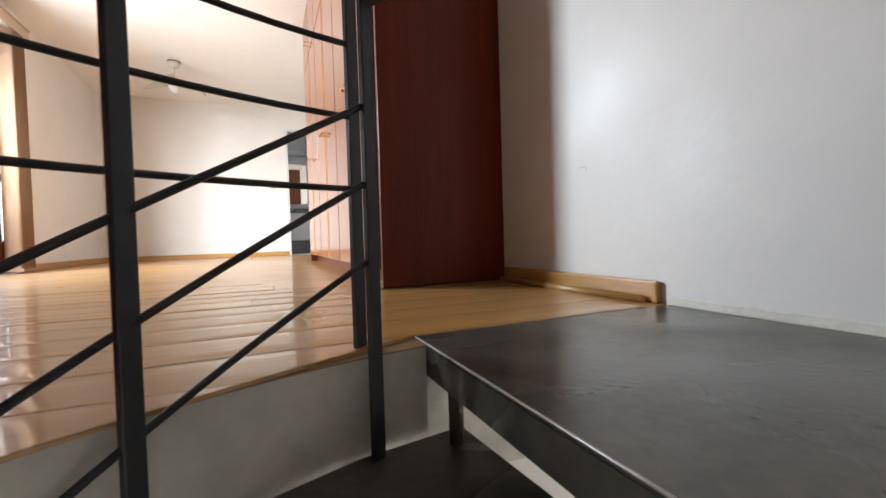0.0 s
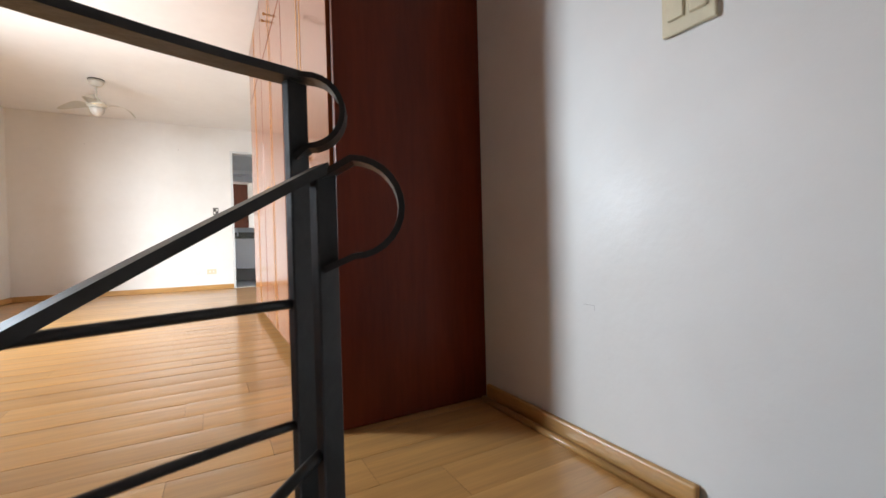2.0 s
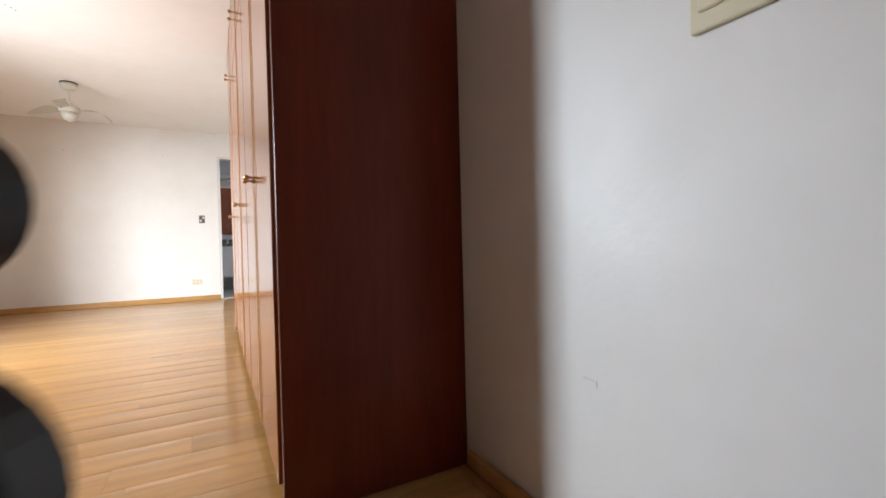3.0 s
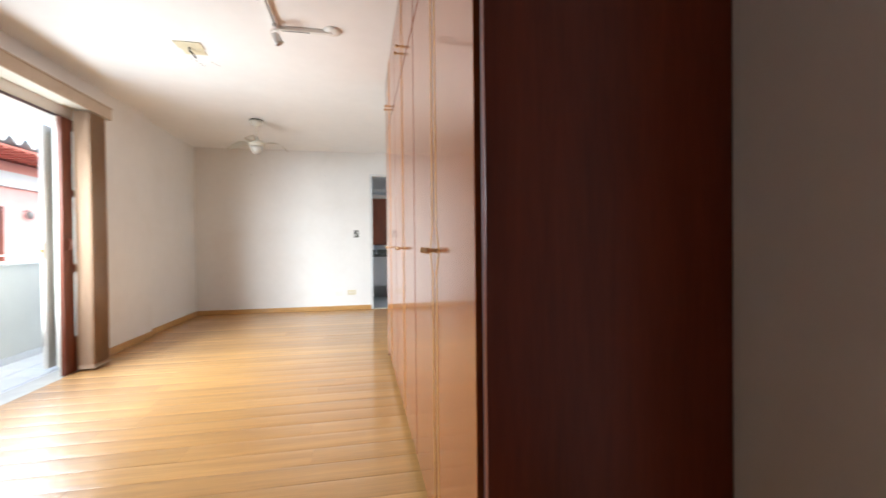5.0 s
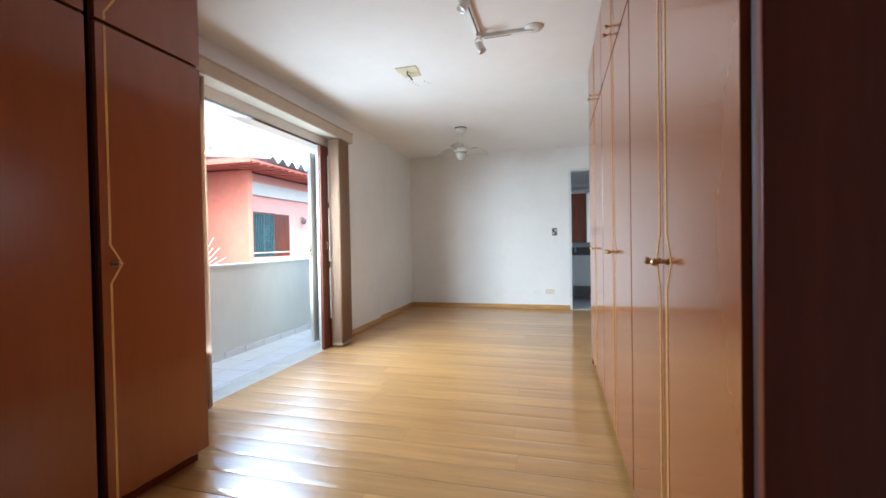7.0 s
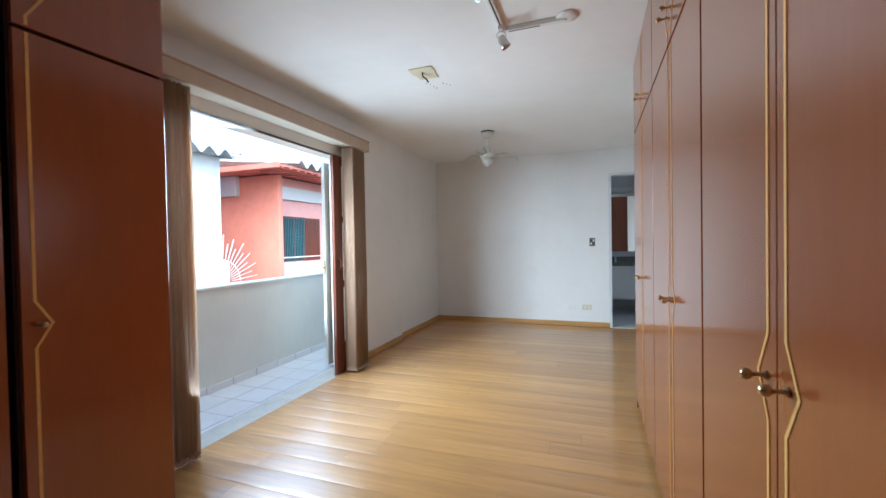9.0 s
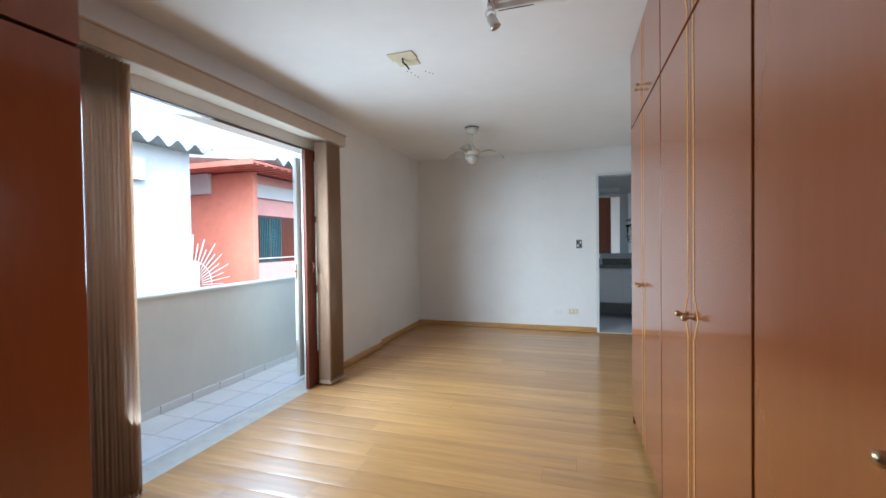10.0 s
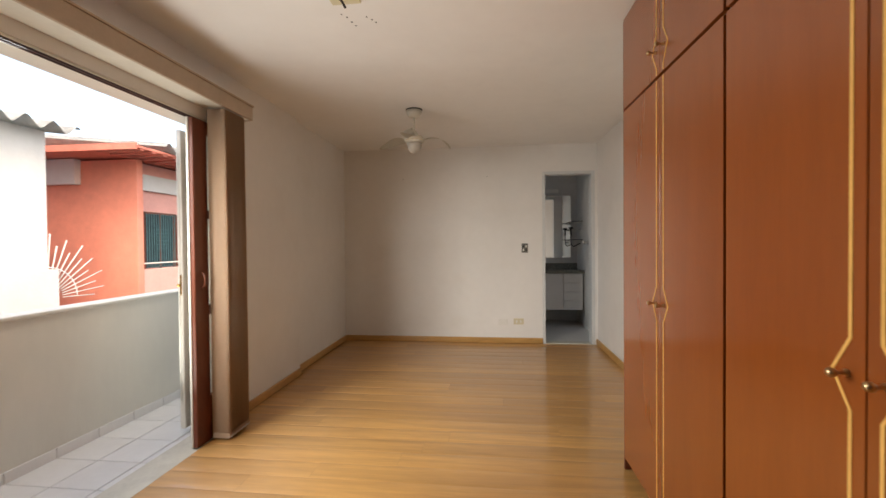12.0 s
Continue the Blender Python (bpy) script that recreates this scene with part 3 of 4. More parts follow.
cbox = thing("ceiling_junction_plate", "yellowed blank cover plate with a stub of cable", "cover plate", (1.19, -3.35, CEIL))
part("plate", boxm(1.105, 1.285, -3.47, -3.365, CEIL - 0.010, CEIL - 0.001, 0.003), M_YELP, cbox)
part("plate", boxm(1.120, 1.270, -3.36, -3.27, CEIL - 0.010, CEIL - 0.001, 0.003), M_YELP, cbox)
part("cable", sweep([(1.19, -3.40, CEIL - 0.008), (1.185, -3.38, CEIL - 0.03), (1.195, -3.345, CEIL - 0.035), (1.205, -3.32, CEIL - 0.055)], 0.012, 0.012, None, 8), M_BLACK, cbox, "black cable stub")
for i, (hx, hy) in enumerate(((1.13, -3.17), (1.15, -3.14), (1.16, -3.09), (1.17, -3.05), (1.255, -3.13), (1.275, -3.10), (1.29, -3.07))):
    tagged(finish("drill_hole", lathe([(0.005, -0.0018), (0.005, -0.0002)], 8, (hx, hy, CEIL)), M_BLACK), "small dark screw hole left in the ceiling", "screw hole", "old screw holes", "stuff")


# ---- sockets and switches ----
def plate_far(name, label, cat, x, z, w, h, m, holes):
    s = thing(name, label, cat, (x, 0, z))
    part("cover", boxm(x - w / 2, x + w / 2, -0.010, -0.001, z - h / 2, z + h / 2, 0.003, 2), m, s)
    for hx, hz, hw, hh, hm in holes:
        part("insert", boxm(x + hx - hw / 2, x + hx + hw / 2, -0.0125, -0.0095, z + hz - hh / 2, z + hz + hh / 2, 0.001), hm, s)
    return s


plate_far("light_switch", "grey double switch plate beside the bathroom doorway", "light switch", 2.335, 1.20, 0.075, 0.115, M_GREYP,
          [(-0.016, 0.022, 0.018, 0.026, M_BLACK), (0.018, 0.022, 0.018, 0.026, M_WHITEP), (-0.016, -0.022, 0.018, 0.026, M_WHITEP), (0.018, -0.022, 0.018, 0.026, M_BLACK)])
plate_far("wall_socket", "yellowed socket plate low on the far wall", "socket", 2.255, 0.275, 0.125, 0.075, M_YELP, [(-0.025, 0, 0.02, 0.03, M_WHITEP), (0.025, 0, 0.02, 0.03, M_WHITEP)])
plate_far("wall_socket", "white socket plate low on the far wall", "socket", 2.06, 0.265, 0.115, 0.075, M_WHITEP, [(0, 0, 0.03, 0.03, M_WHITEP)])
plate_far("wall_socket", "painted-over blank plate near the corner", "socket", 0.40, 0.235, 0.12, 0.08, M_WALL, [])

sw = thing("light_switch", "cream double switch plate beside the stair landing", "light switch", (XR, -6.80, 1.12))
part("cover", boxm(XR - 0.012, XR - 0.001, -6.855, -6.735, 1.075, 1.195, 0.004, 2), M_YELP, sw)
part("rocker", boxm(XR - 0.018, XR - 0.0115, -6.79, -6.75, 1.105, 1.165, 0.003), M_YELP, sw)
part("rocker", boxm(XR - 0.018, XR - 0.0115, -6.84, -6.80, 1.105, 1.165, 0.003), M_YELP, sw)

for mx, mz in ((0.79, 2.10), (1.87, 2.11)):
    tagged(finish("wall_nail", lathe([(0.004, -0.010), (0.004, -0.0005)], 8, (mx, 0, mz), 'y'), M_GREYP), "small nail left in the far wall", "nail", "old nails", "stuff")
tagged(finish("wall_scratch", boxes((XR - 0.0010, XR - 0.0002, -6.514, -6.512, 0.414, 0.430), (XR - 0.0010, XR - 0.0002, -6.512, -6.475, 0.428, 0.430)), M_SCRATCH), "short pale grey scratch in the white wall paint", "scratch", kind="stuff")

# chipped plaster left bare along the foot of the wall above the landing
chip = bmesh.new()
crn = random.Random(3)
cys = [LAND_Y - 0.01 - 0.03 * k for k in range(36)]
lo_ = [chip.verts.new((XR - 0.004, cy, -0.001)) for cy in cys]
hi_ = [chip.verts.new((XR - 0.003, cy, 0.018 + 0.010 * noise.noise((cy * 7, 1.7, 0)) + crn.uniform(-0.002, 0.002))) for cy in cys]
bk_ = [chip.verts.new((XR - 0.0002, v.co.y, v.co.z + 0.003)) for v in hi_]
for k in range(35):
    chip.faces.new((lo_[k], hi_[k], hi_[k + 1], lo_[k + 1]))
    chip.faces.new((hi_[k], bk_[k], bk_[k + 1], hi_[k + 1]))
structure("trim", chip, M_CHIP, "band of chipped bare plaster along the wall foot", "trim")

# ---- stair: landing plate, treads, rails ----
landing = thing("stair_landing", "dark worn steel landing plate of the spiral stair", "stair landing", (2.85, -7.3, 0), kind="structure")
part("plate", boxm(LAND_X, XR - 0.004, -7.95, LAND_Y - 0.003, -0.010, -0.002, 0.002), M_STEEL, landing)
part("edge_flange", boxm(LAND_X, LAND_X + 0.006, -7.95, LAND_Y - 0.06, -0.065, -0.0105), M_STEEL, landing)
part("worn_edge", sweep([(LAND_X + 0.001, -7.95, -0.004), (LAND_X + 0.001, LAND_Y - 0.003, -0.004)], 0.004, 0.004, (1, 0, 0), 6), M_CHROME, landing, "bare worn steel edge")
part("stub_post", sweep([(2.515, -6.95, -0.175), (2.515, -6.95, -0.0105)], 0.028, 0.028, (1, 0, 0), 12), M_STEEL, landing)
for k in range(1, 8):
    a0, a1 = 97.5 + 16.7 * (k - 1), 99.0 + 16.7 * k
    a0 = 94.5 if k == 1 else a0
    pts = [on_arc(a0, 0.10), on_arc(a0, 1.16), on_arc((a0 + a1) / 2, 1.16), on_arc(a1, 1.16), on_arc(a1, 0.10)]
    tr = tagged(finish("stair_tread", prism(pts, -0.178 - 0.184 * (k - 1) - 0.006, -0.178 - 0.184 * (k - 1)), M_STEEL), "dark steel winder tread of the spiral stair", "stair tread", "stair treads", "structure")
structure("stair_column", lathe([(0.06, LOW), (0.06, -0.012)], 20, (CC[0], CC[1], 0)), M_STEEL, "dark steel column of the spiral stair", "stair column")


def curl(base, r, direction, lift=0.0, reach=0.9):
    """A flat-bar scroll: runs on from the post head, turns down and back to the post."""
    bx, by, bz = base
    dx, dy = direction
    pts = []
    pts.append((bx, by, bz))
    bz += lift
    for i in range(15):
        t = math.pi / 2 - math.pi * i / 14
        s = r * reach + r * 1.0 * math.cos(t)
        pts.append((bx + dx * s, by + dy * s, bz - r + r * math.sin(t)))
    pts.append((bx, by, bz - 2 * r - 0.012))
    return pts


RG, RS = 1.212, 1.138
guard = thing("guard_rail", "black iron guard rail with scrolled end round the stairwell", "railing", on_arc(103.45, RG, 0))
top_pts = [on_arc(103.45 + (178 - 103.45) * i / 24, RG, 0.80) for i in range(25)]
part("top_rail", sweep(top_pts, 0.028, 0.009), M_IRON, guard)
for z in (0.293, 0.424, 0.555):
    part("rail", sweep([(x, y, z) for x, y, _ in top_pts], 0.011, 0.011, None, 8), M_IRON, guard)


def flat_post(parent, deg, r, z0, z1):
    x, y = on_arc(deg, r)
    bm = add_box(bmesh.new(), -0.0125, 0.0125, -0.006, 0.006, z0, z1, 0.0015)
    bmesh.ops.transform(bm, matrix=Matrix.Translation((x, y, 0)) @ Matrix.Rotation(radians(deg - 90 + 14), 4, 'Z'), verts=bm.verts[:])
    return part("post", bm, M_IRON, parent)


for deg in (103.45, 141, 178):
    flat_post(guard, deg, RG, 0.0, 0.795)
ax, ay = on_arc(103.45, RG)
part("scroll", sweep(curl((ax, ay, 0.80), 0.038, (0.93, -0.36), 0.0, 0.35), 0.026, 0.006, (0.36, 0.93, 0)), M_IRON, guard)

hand = thing("stair_rail", "black iron stair handrail with scrolled end", "railing", on_arc(103.8, RS, -0.178))
SLOPE = 0.0112
for dz, w in ((0.690, 0.032), (0.427, 0.013), (0.298, 0.013), (0.168, 0.013)):
    pts = [on_arc(103.8 + 16.7 * 4 * i / 28, RS, dz - SLOPE * 16.7 * 4 * i / 28) for i in range(29)]
    if dz > 0.6:
        part("handrail", sweep(pts, 0.028, 0.009), M_IRON, hand)
    else:
        part("rail", sweep(pts, 0.011, 0.011, None, 8), M_IRON, hand)
for i in range(5):
    flat_post(hand, 103.8 + 17.05 * i, RS, -0.178 - 0.184 * i, 0.687 - SLOPE * 17.05 * i)
bx_, by_ = on_arc(103.8, RS)
part("scroll", sweep(curl((bx_, by_, 0.682), 0.046, (0.93, -0.36), 0.016, 0.6), 0.026, 0.006, (0.36, 0.93, 0)), M_IRON, hand)

# ---- bathroom ----
BX0, BX1, BY1 = 1.9, 3.30, 1.62
structure("bathroom_wall_back", boxm(BX0 - 0.1, BX1 + 0.1, BY1, BY1 + 0.1, -0.1, CEIL), M_BTILE, "grey-white tiled bathroom wall", "wall")
structure("bathroom_wall_right", boxm(BX1, BX1 + 0.1, 0.14, BY1, -0.1, CEIL), M_BTILE, "grey-white tiled bathroom wall", "wall")
# unseen opening cut in the left wall so sky light brightens the bathroom
structure("bathroom_wall_left", boxes((BX0 - 0.1, BX0, 0.14, 0.35, -0.1, CEIL), (BX0 - 0.1, BX0, 1.3, BY1, -0.1, CEIL), (BX0 - 0.1, BX0, 0.35, 1.3, -0.1, 1.25), (BX0 - 0.1, BX0, 0.35, 1.3, 2.1, CEIL)), M_BTILE, "grey-white tiled bathroom wall", "wall")
structure("bathroom_ceiling", boxm(BX0 - 0.1, BX1 + 0.1, 0.14, BY1 + 0.1, CEIL, CEIL + 0.1), M_CEIL, "white bathroom ceiling", "ceiling")
structure("bathroom_floor", boxm(BX0, BX1, 0.0, BY1, -0.1, -0.004), M_BTILE, "pale grey bathroom floor tiles", "floor")
van = thing("vanity_cabinet", "white wall-hung vanity cabinet with a door and four drawers", "vanity", (2.75, 1.2, 0.25))
VY = 1.08
part("body", boxm(2.2, 3.28, VY + 0.02, BY1 - 0.003, 0.25, 0.80), M_LAMIN, van)
part("door", boxm(2.50, 2.985, VY, VY + 0.018, 0.255, 0.795, 0.003), M_LAMIN, van)
for i in range(4):
    part("drawer_front", boxm(2.992, 3.272, VY, VY + 0.018, 0.255 + i * 0.1365, 0.255 + i * 0.1365 + 0.131, 0.003), M_LAMIN, van)
vtop = thing("granite_counter", "grey-green granite counter with a low upstand on the vanity", "counter", (2.75, 1.35, 0.80))
part("slab", boxm(2.18, 3.297, VY - 0.02, BY1 - 0.002, 0.801, 0.845, 0.003), M_GRANITE, vtop)
part("upstand", boxm(2.18, 3.297, BY1 - 0.022, BY1 - 0.002, 0.846, 0.93, 0.002), M_GRANITE, vtop)
tap = thing("basin_tap", "chrome basin tap on the granite top", "tap", (2.70, 1.45, 0.845))
part("body", lathe([(0.022, 0), (0.022, 0.01), (0.014, 0.02), (0.014, 0.11), (0.018, 0.13), (0.01, 0.14)], 14, (2.70, 1.45, 0.846)), M_CHROME, tap)
part("spout", sweep([(2.70, 1.45, 0.93), (2.70, 1.38, 0.95), (2.70, 1.32, 0.93)], 0.016, 0.016, (1, 0, 0), 10), M_CHROME, tap)
mir = thing("mirror", "rectangular frameless wall mirror over the vanity", "mirror", (2.72, BY1, 1.0))
part("glass", boxm(2.25, 3.20, BY1 - 0.010, BY1 - 0.003, 1.02, 2.02), M_MIRROR, mir)
lamp = thing("mirror_lamp", "white strip lamp above the mirror, switched off", "wall lamp", (2.72, BY1, 2.1))
part("housing", boxm(2.45, 3.0, BY1 - 0.07, BY1 - 0.003, 2.06, 2.12, 0.008, 2), M_WHITEP, lamp)
for z in (1.30, 1.58):
    sh = thing("glass_shelf", "glass corner shelf on metal brackets", "shelf", (3.15, 1.5, z), "bathroom shelves")
    part("glass", boxm(3.14, 3.297, 1.17, BY1 - 0.015, z, z + 0.01, 0.001), M_SHELFG, sh)
    part("bracket", boxm(3.18, 3.299, 1.24, 1.255, z - 0.014, z - 0.001), M_CHROME, sh)
    part("bracket", boxm(3.18, 3.299, 1.50, 1.515, z - 0.014, z - 0.001), M_CHROME, sh)
hs_ = thing("hand_shower", "dark hand shower with a curled hose on the bathroom wall", "hand shower", (3.3, 1.36, 1.45))
part("bracket", boxm(3.165, 3.2985, 1.35, 1.37, 1.455, 1.478, 0.004), M_CHROME, hs_)
part("handset", lathe([(0.008, -0.10), (0.013, -0.09), (0.012, -0.01), (0.034, 0.004), (0.036, 0.02), (0.02, 0.03)], 14, (3.155, 1.36, 1.475)), M_BLACK, hs_)
part("hose", sweep([(3.155, 1.36, 1.372), (3.152, 1.36, 1.30), (3.162, 1.36, 1.23), (3.19, 1.36, 1.20), (3.23, 1.36, 1.215), (3.2985, 1.36, 1.25)], 0.016, 0.016, (0, 1, 0), 8), M_BLACK, hs_)
hk_ = thing("wall_valve", "small chrome shower valve on the bathroom wall", "valve", (3.3, 0.85, 1.26))
part("flange", lathe([(0.034, -0.0005), (0.034, -0.008), (0.012, -0.014)], 16, (3.2995, 0.85, 1.26), 'x'), M_CHROME, hk_)
part("knob", lathe([(0.011, -0.014), (0.011, -0.04), (0.026, -0.046), (0.026, -0.07), (0.008, -0.076)], 16, (3.2995, 0.85, 1.26), 'x'), M_CHROME, hk_)
# jamb lining of the bathroom doorway
dj = thing("door_1", "plain grey-white lining of the open bathroom doorway", "doorway", (2.87, 0.07, 0), kind="structure")
part("jamb", boxm(B0 - 0.022, B0 + 0.014, -0.008, 0.139, 0, BTOP + 0.02, 0.002), M_JAMB, dj)
part("jamb", boxm(B1 - 0.014, B1 + 0.022, -0.008, 0.139, 0, BTOP + 0.02, 0.002), M_JAMB, dj)
part("head", boxm(B0 + 0.0145, B1 - 0.0145, -0.008, 0.139, BTOP - 0.014, BTOP + 0.02, 0.002), M_JAMB, dj)
part("threshold", boxm(B0 + 0.0145, B1 - 0.0145, -0.002, 0.139, -0.02, 0.004, 0.002), M_STONE, dj, "grey stone threshold")

# ---- balcony ----
PX = -0.76
structure("balcony_slab", boxm(PX - 0.14, -0.151, -6.0, 2.0, -0.25, -0.035), M_GROUT, "balcony floor slab", "balcony floor")
structure("balcony_parapet", boxm(PX - 0.13, PX, -6.0, 2.0, -0.3, 0.86), M_PARAPET, "off-white rendered balcony parapet", "parapet")
structure("parapet_cap", boxm(PX - 0.15, PX + 0.015, -6.0, 2.0, 0.861, 0.885, 0.006, 2), M_PARAPET, "pale coping along the parapet", "coping")
# unseen end wall, drawn out past the parapet to cut off sky light
structure("balcony_end_wall", boxm(PX - 0.15, -0.151, -6.1, -6.0, -0.3, 2.6), M_WHITEO, "white end wall of the balcony", "wall")
structure("balcony_end_wall", boxm(PX, -0.151, 2.0, 2.1, -0.03, 2.6), M_WHITEO, "white end wall of the balcony", "wall")
structure("outer_wall", boxm(-0.30, -0.151, -9.3, D0, LOW, 2.849), M_PARAPET, "white outer wall of the house", "wall")
structure("outer_wall", boxm(-0.30, -0.151, D1 + 0.17, 2.0, LOW, 2.849), M_PARAPET, "white outer wall of the house", "wall")

# ---- street side: ground and the two houses opposite ----
structure("ground", boxm(-400, 400, -400, 400, LOW - 0.4, LOW - 0.11), M_ASPH, "grey asphalt lane between the houses", "ground")


def corrugated(x0, x1, y0, y1, z_in, z_out, pitch=0.43, amp=0.078):
    """Wavy sheet whose waves run along x, from x0 (high edge inside) to x1 (eave)."""
    bm = bmesh.new()
    n = int((y1 - y0) / pitch * 8)
    lo, hi = [], []
    for i in range(n + 1):
        y = y0 + (y1 - y0) * i / n
        w = amp * math.asin(0.93 * math.sin(2 * math.pi * (y - y0) / pitch))
        lo.append(bm.verts.new((x0, y, z_in + w)))
        hi.append(bm.verts.new((x1, y, z_out + w)))
    for i in range(n):
        f = bm.faces.new((lo[i], lo[i + 1], hi[i + 1], hi[i]))
        f.smooth = True
    bmesh.ops.solidify(bm, geom=bm.faces[:], thickness=0.008)
    return bm


wh = thing("white_house", "white rendered house opposite with a corrugated roof", "house", (-7.5, -1.5, LOW))
part("wall", boxm(-11, -6.0, -8, 1.32, LOW - 0.1, 3.33), M_WHITEO, wh)
part("balcony_wall", boxm(-5.999, -5.75, -8, 1.30, -0.4, 0.86, 0.01), M_WHITEO, wh)
part("beam", boxm(-5.999, -5.88, -8, 0.22, 2.56, 3.00, 0.008), M_WHITEO, wh, "off-white beam under the eave")
part("roof", corrugated(-8.6, -5.60, -8, 1.62, 3.75, 3.36), M_FIBRO, wh, "grey corrugated roof sheets")
pk = thing("pink_house", "salmon-pink house opposite with a red eave and barred window", "house", (-8, 6, LOW))
part("wall", boxes((-12, -6.2, 3.32, 13, LOW - 0.1, 2.56), (-12, -6.22, 3.32, 13, 2.561, 3.2)), M_PINKL, pk)
part("side_wall", boxm(-12, -5.9, 3.15, 3.319, LOW - 0.1, 3.2, 0.01), M_PINK, pk, "deep salmon side wall")
part("beam", boxm(-6.219, -6.1, 3.32, 13, 2.56, 2.93), M_WHITEO, pk, "off-white beam above the window")
part("beam", boxm(-12, -7.28, 3.0, 3.149, 2.66, 3.22, 0.008), M_WHITEO, pk, "off-white beam end")
part("balcony_wall", boxm(-6.199, -5.92, 3.32, 13, -0.4, 0.72, 0.01), M_PINKL, pk, "pale pink low wall")
part("eave", boxm(-12, -5.1, 2.3, 13, 3.24, 3.29), M_ROOFR, pk, "red-painted eave boards")
for i in range(24):
    part("eave_slat", boxm(-6.1, -5.12, 2.4 + i * 0.3, 2.5 + i * 0.3, 3.205, 3.239), M_ROOFR, pk)
part("fascia", boxm(-12, -5.09, 2.25, 2.299, 3.20, 3.33), M_ROOFR, pk)
part("roof", corrugated(-9, -4.97, 2.9, 13, 3.80, 3.385), M_FIBRO, pk, "grey corrugated roof sheets")
wnd = part("window", boxm(-6.2, -6.17, 3.62, 4.55, 0.74, 2.03), M_DARKGL, pk, "dark glazed window")
part("frame", boxes((-6.169, -6.14, 3.58, 3.63, 0.70, 2.06), (-6.169, -6.14, 4.5, 4.57, 0.70, 2.06), (-6.169, -6.14, 3.58, 4.57, 2.02, 2.07), (-6.169, -6.14, 4.06, 4.10, 0.72, 2.03)), M_REDW, wnd)
gr = bmesh.new()
for i in range(13):
    y = 3.64 + i * 0.072
    add_box(gr, -6.125, -6.113, y, y + 0.012, 0.72, 2.03)
for i in range(6):
    z = 1.2 + i * 0.09
    add_box(gr, -6.127, -6.119, 3.95, 4.3, z, z + 0.012)
part("grille", gr, M_GRILLE, wnd, "teal iron grille")
shu = part("shutter", boxm(-6.2, -6.16, 4.58, 5.34, 0.70, 2.06), M_REDW, pk, "brown slatted timber shutter")
for i in range(7):
    part("slat", boxm(-6.159, -6.148, 4.61 + i * 0.104, 4.685 + i * 0.104, 0.74, 2.02), M_REDW, shu)
part("rail", sweep([(-5.93, 3.3, 0.86), (-5.93, 13, 0.86)], 0.03, 0.03, None, 8), M_WHITEO, pk)
wl_ = thing("wall_lantern", "small dark wall lantern on the pink house", "wall lantern", (-6.1, 6.0, 1.92))
part("bracket", sweep([(-6.2, 6.0, 1.98), (-6.1, 6.0, 2.02), (-6.05, 6.0, 1.98)], 0.02, 0.02, (0, 1, 0), 6), M_BLACK, wl_)
part("lantern", lathe([(0.03, -0.12), (0.07, -0.08), (0.09, 0.04), (0.05, 0.08), (0.01, 0.1)], 10, (-6.05, 6.0, 1.9)), M_GREYP, wl_)

# fan of white iron spikes at the end of the white balcony
sp = thing("spike_guard", "white iron fan of radiating spikes at the balcony end", "spike guard", (-5.9, 1.2, 0.35))
SX, SY, SZ = -5.9, 1.20, 0.35
for i in range(12):
    a = radians(4 + i * 8.0)
    ln_ = (1.15, 0.95, 1.1, 0.9)[i % 4]
    part("spike", sweep([(SX, SY + 0.28 * math.sin(a), SZ + 0.28 * math.cos(a)), (SX, SY + ln_ * math.sin(a), SZ + ln_ * math.cos(a))], 0.02, 0.02, (1, 0, 0), 6), M_WHITEO, sp)
part("hoop", sweep([(SX, SY + 0.55 * math.sin(radians(a)), SZ + 0.55 * math.cos(radians(a))) for a in range(0, 96, 6)], 0.024, 0.024, (1, 0, 0), 6), M_WHITEO, sp)

# ---- pieces: balcony tiles, floor boards ----
slab_b = bpy.data.objects["balcony_slab"]
tile_me = None
for i in range(2):
    for j in range(17):
        x0, y0 = -0.19 - 0.28 * (i + 1), -5.865 + 0.28 * j
        if tile_me is None:
            ob = part("tile", boxm(0.003, 0.277, 0.003, 0.277, 0, 0.008, 0.0012), M_WTILE, slab_b)
            tile_me = ob.data
        else:
            ob = new("tile", tile_me)
            ob.parent = slab_b
        ob.location = (x0, y0, -0.0345)
strip_me = None
for j in range(9):
    if strip_me is None:
        ob = part("cut_tile", boxm(0.003, 0.076, 0.003, 0.277, -0.0235, 0.008, 0.0012), M_WTILE, slab_b)
        strip_me = ob.data
    else:
        ob = new("cut_tile", strip_me)
        ob.parent = slab_b
    ob.location = (-0.19, -4.745 + 0.28 * j, -0.0345)
sk_me = None
for j in range(17):
    y0 = -5.865 + 0.28 * j
    if sk_me is None:
        ob = part("skirting_tile", boxm(0, 0.010, 0.0025, 0.2775, 0, 0.070, 0.002), M_LAMIN, slab_b)
        sk_me = ob.data
    else:
        ob = new("skirting_tile", sk_me)
        ob.parent = slab_b
    ob.location = (PX + 0.0005, y0, -0.0345)
tagged(finish("drain_hole", lathe([(0.018, 0.0102), (0.018, 0.0115)], 12, (PX + 0.0005, -3.82, 0.01), 'x'), M_BLACK), "small dark drain hole at the foot of the parapet", "drain")

rnd = random.Random(7)
PW = 0.158


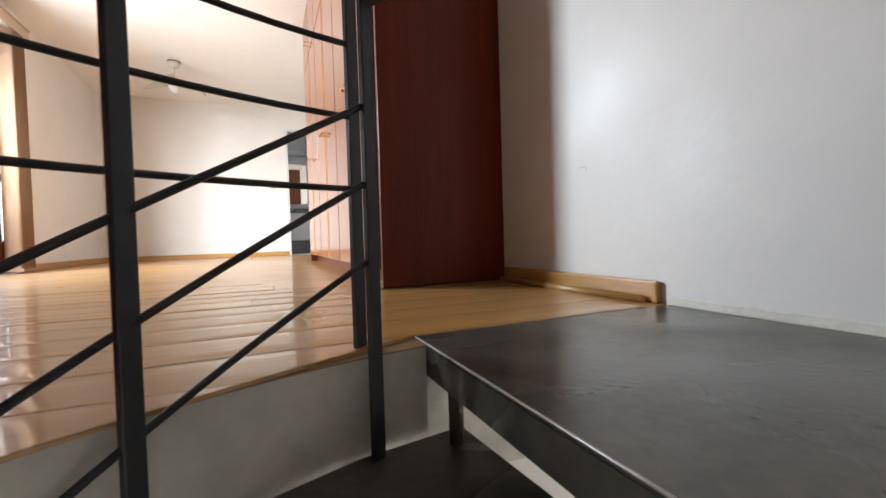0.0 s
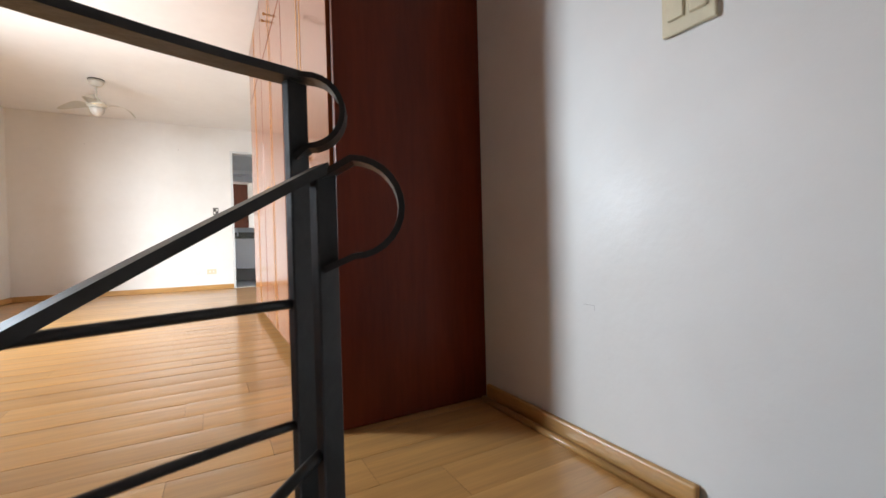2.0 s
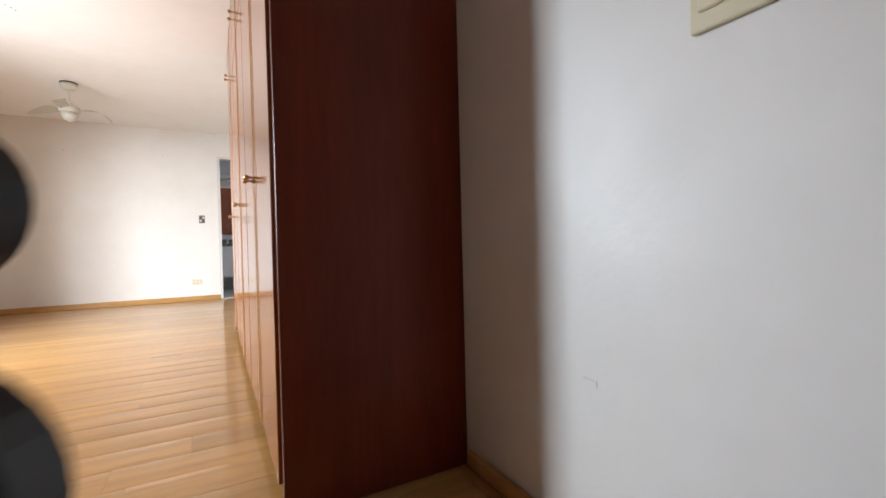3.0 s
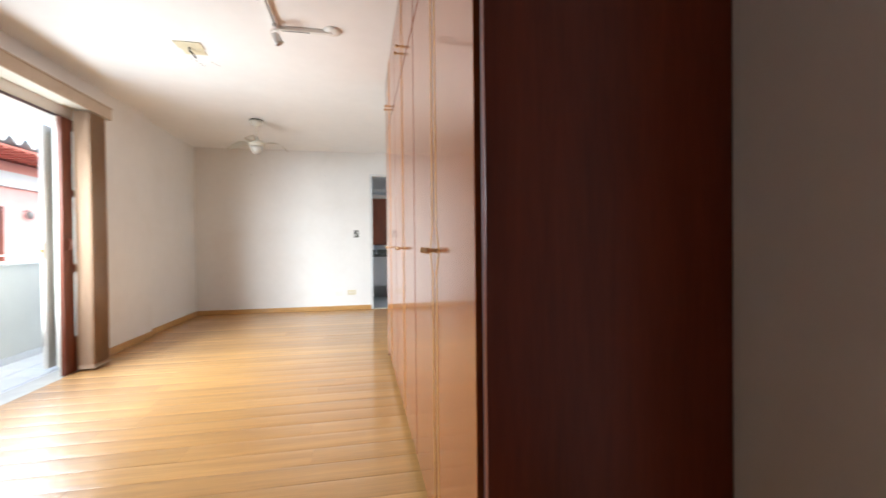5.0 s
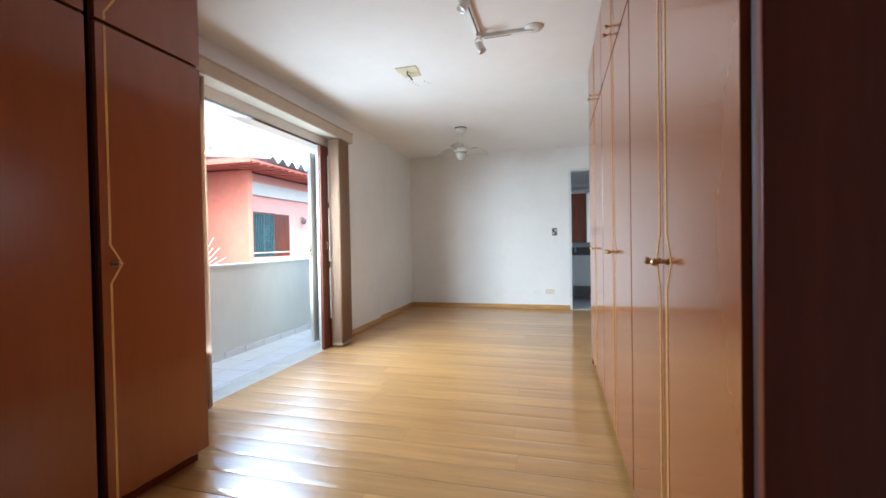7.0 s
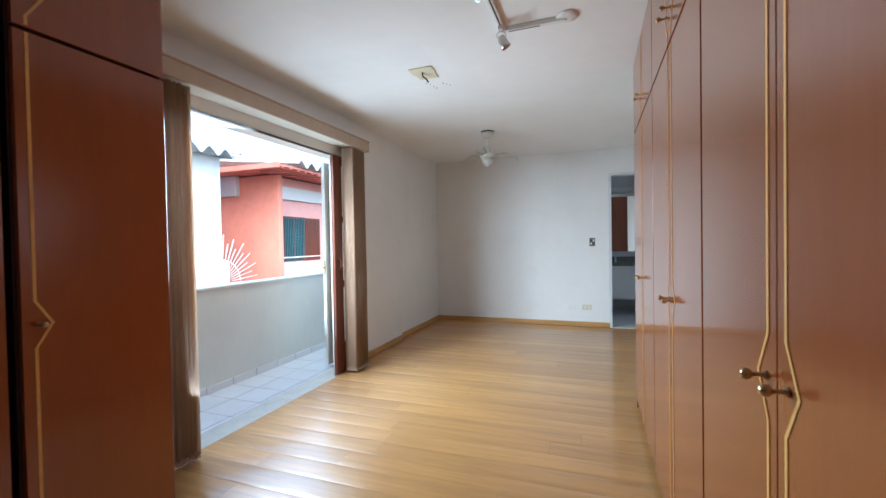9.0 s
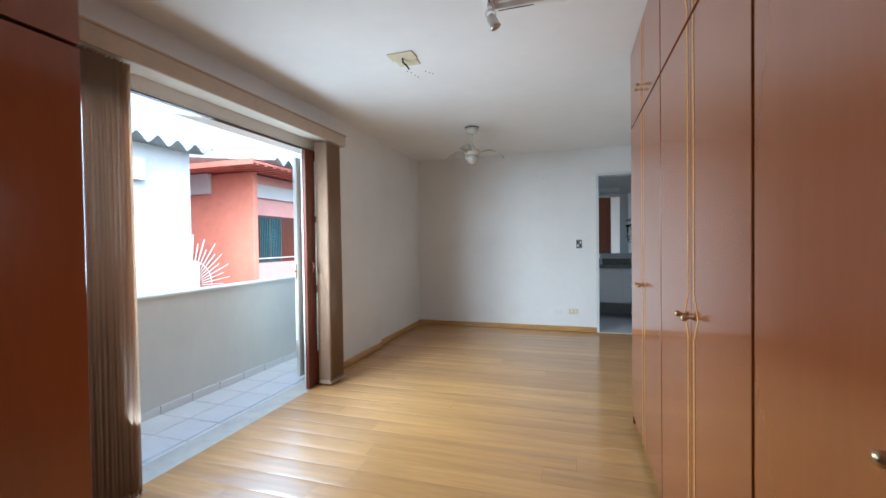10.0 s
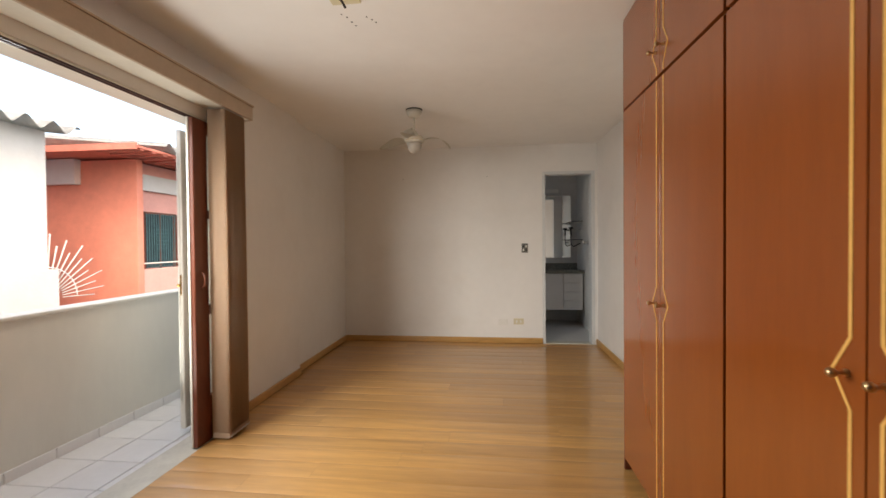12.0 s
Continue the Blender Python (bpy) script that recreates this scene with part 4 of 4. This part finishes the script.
def hole_x(y):
    """Where the boards end towards the stairwell."""
    if y > LAND_Y - 1e-4:
        return XR - 0.0005
    d = y - CC[1]
    if d <= 0:
        return CC[0] - RF
    return min(LAND_X, CC[0] - math.sqrt(max(0.0, RF * RF - d * d)))


def board(pts, rnd):
    """A worn floor board with a slightly crowned face: corners in plan, near edge first."""
    bm = bmesh.new()
    (xa, ya_), (xb, _), (xc, yb_), (xd, _) = pts
    crown = rnd.uniform(0.0002, 0.0007)
    lift, tip = rnd.uniform(-0.0003, 0.0003), rnd.uniform(-0.0007, 0.0007)
    rows = []
    for f in (0.0, 0.03, 0.27, 0.5, 0.73, 0.97, 1.0):
        u = 2 * f - 1
        z = lift + tip * u - crown * u * u - (0.0009 if abs(u) > 0.99 else 0.0)
        x0, x1, yy = xa + (xd - xa) * f, xb + (xc - xb) * f, ya_ + (yb_ - ya_) * f
        rows.append([bm.verts.new((x0, yy, z)), bm.verts.new((x1, yy, z))])
    for r, q in zip(rows, rows[1:]):
        bm.faces.new((r[0], r[1], q[1], q[0])).smooth = True
    # the sides have corners of their own, so that the crown alone is shaded smooth
    rim = [bm.verts.new(v.co) for v in (rows[0][0], rows[0][1], rows[-1][1], rows[-1][0])]
    foot = [bm.verts.new((x, yy, -0.0064)) for x, yy in pts]
    for a in range(4):
        b = (a + 1) % 4
        bm.faces.new((foot[a], foot[b], rim[b], rim[a]))
    return bm


y = -0.001
while y > YB + 0.02:
    ya = max(y - PW, YB)
    if ya < LAND_Y < y - 0.01:
        ya = LAND_Y
    xs0 = (XLF if ya >= JOG else XL) + (0.018 if ya < D0 or ya > D1 else 0.038)
    xe_a, xe_b = hole_x(ya + 0.0005), hole_x(y - 0.0005) if y <= LAND_Y else XR - 0.0005
    end = min(xe_a, xe_b)
    cuts = [xs0]
    x = xs0 + rnd.uniform(0.3, 1.6)
    while x < end - 0.35:
        cuts.append(x)
        x += rnd.uniform(1.0, 2.3)
    cuts.append(None)
    g = 0.0005
    for c0, c1 in zip(cuts, cuts[1:]):
        ra, rb = (c1 - g, c1 - g) if c1 is not None else (xe_a, xe_b)
        pts = [(c0 + g, ya + g), (ra, ya + g), (rb, y - g), (c0 + g, y - g)]
        part("plank", board(pts, rnd), M_PLANK, floor)
    y = ya
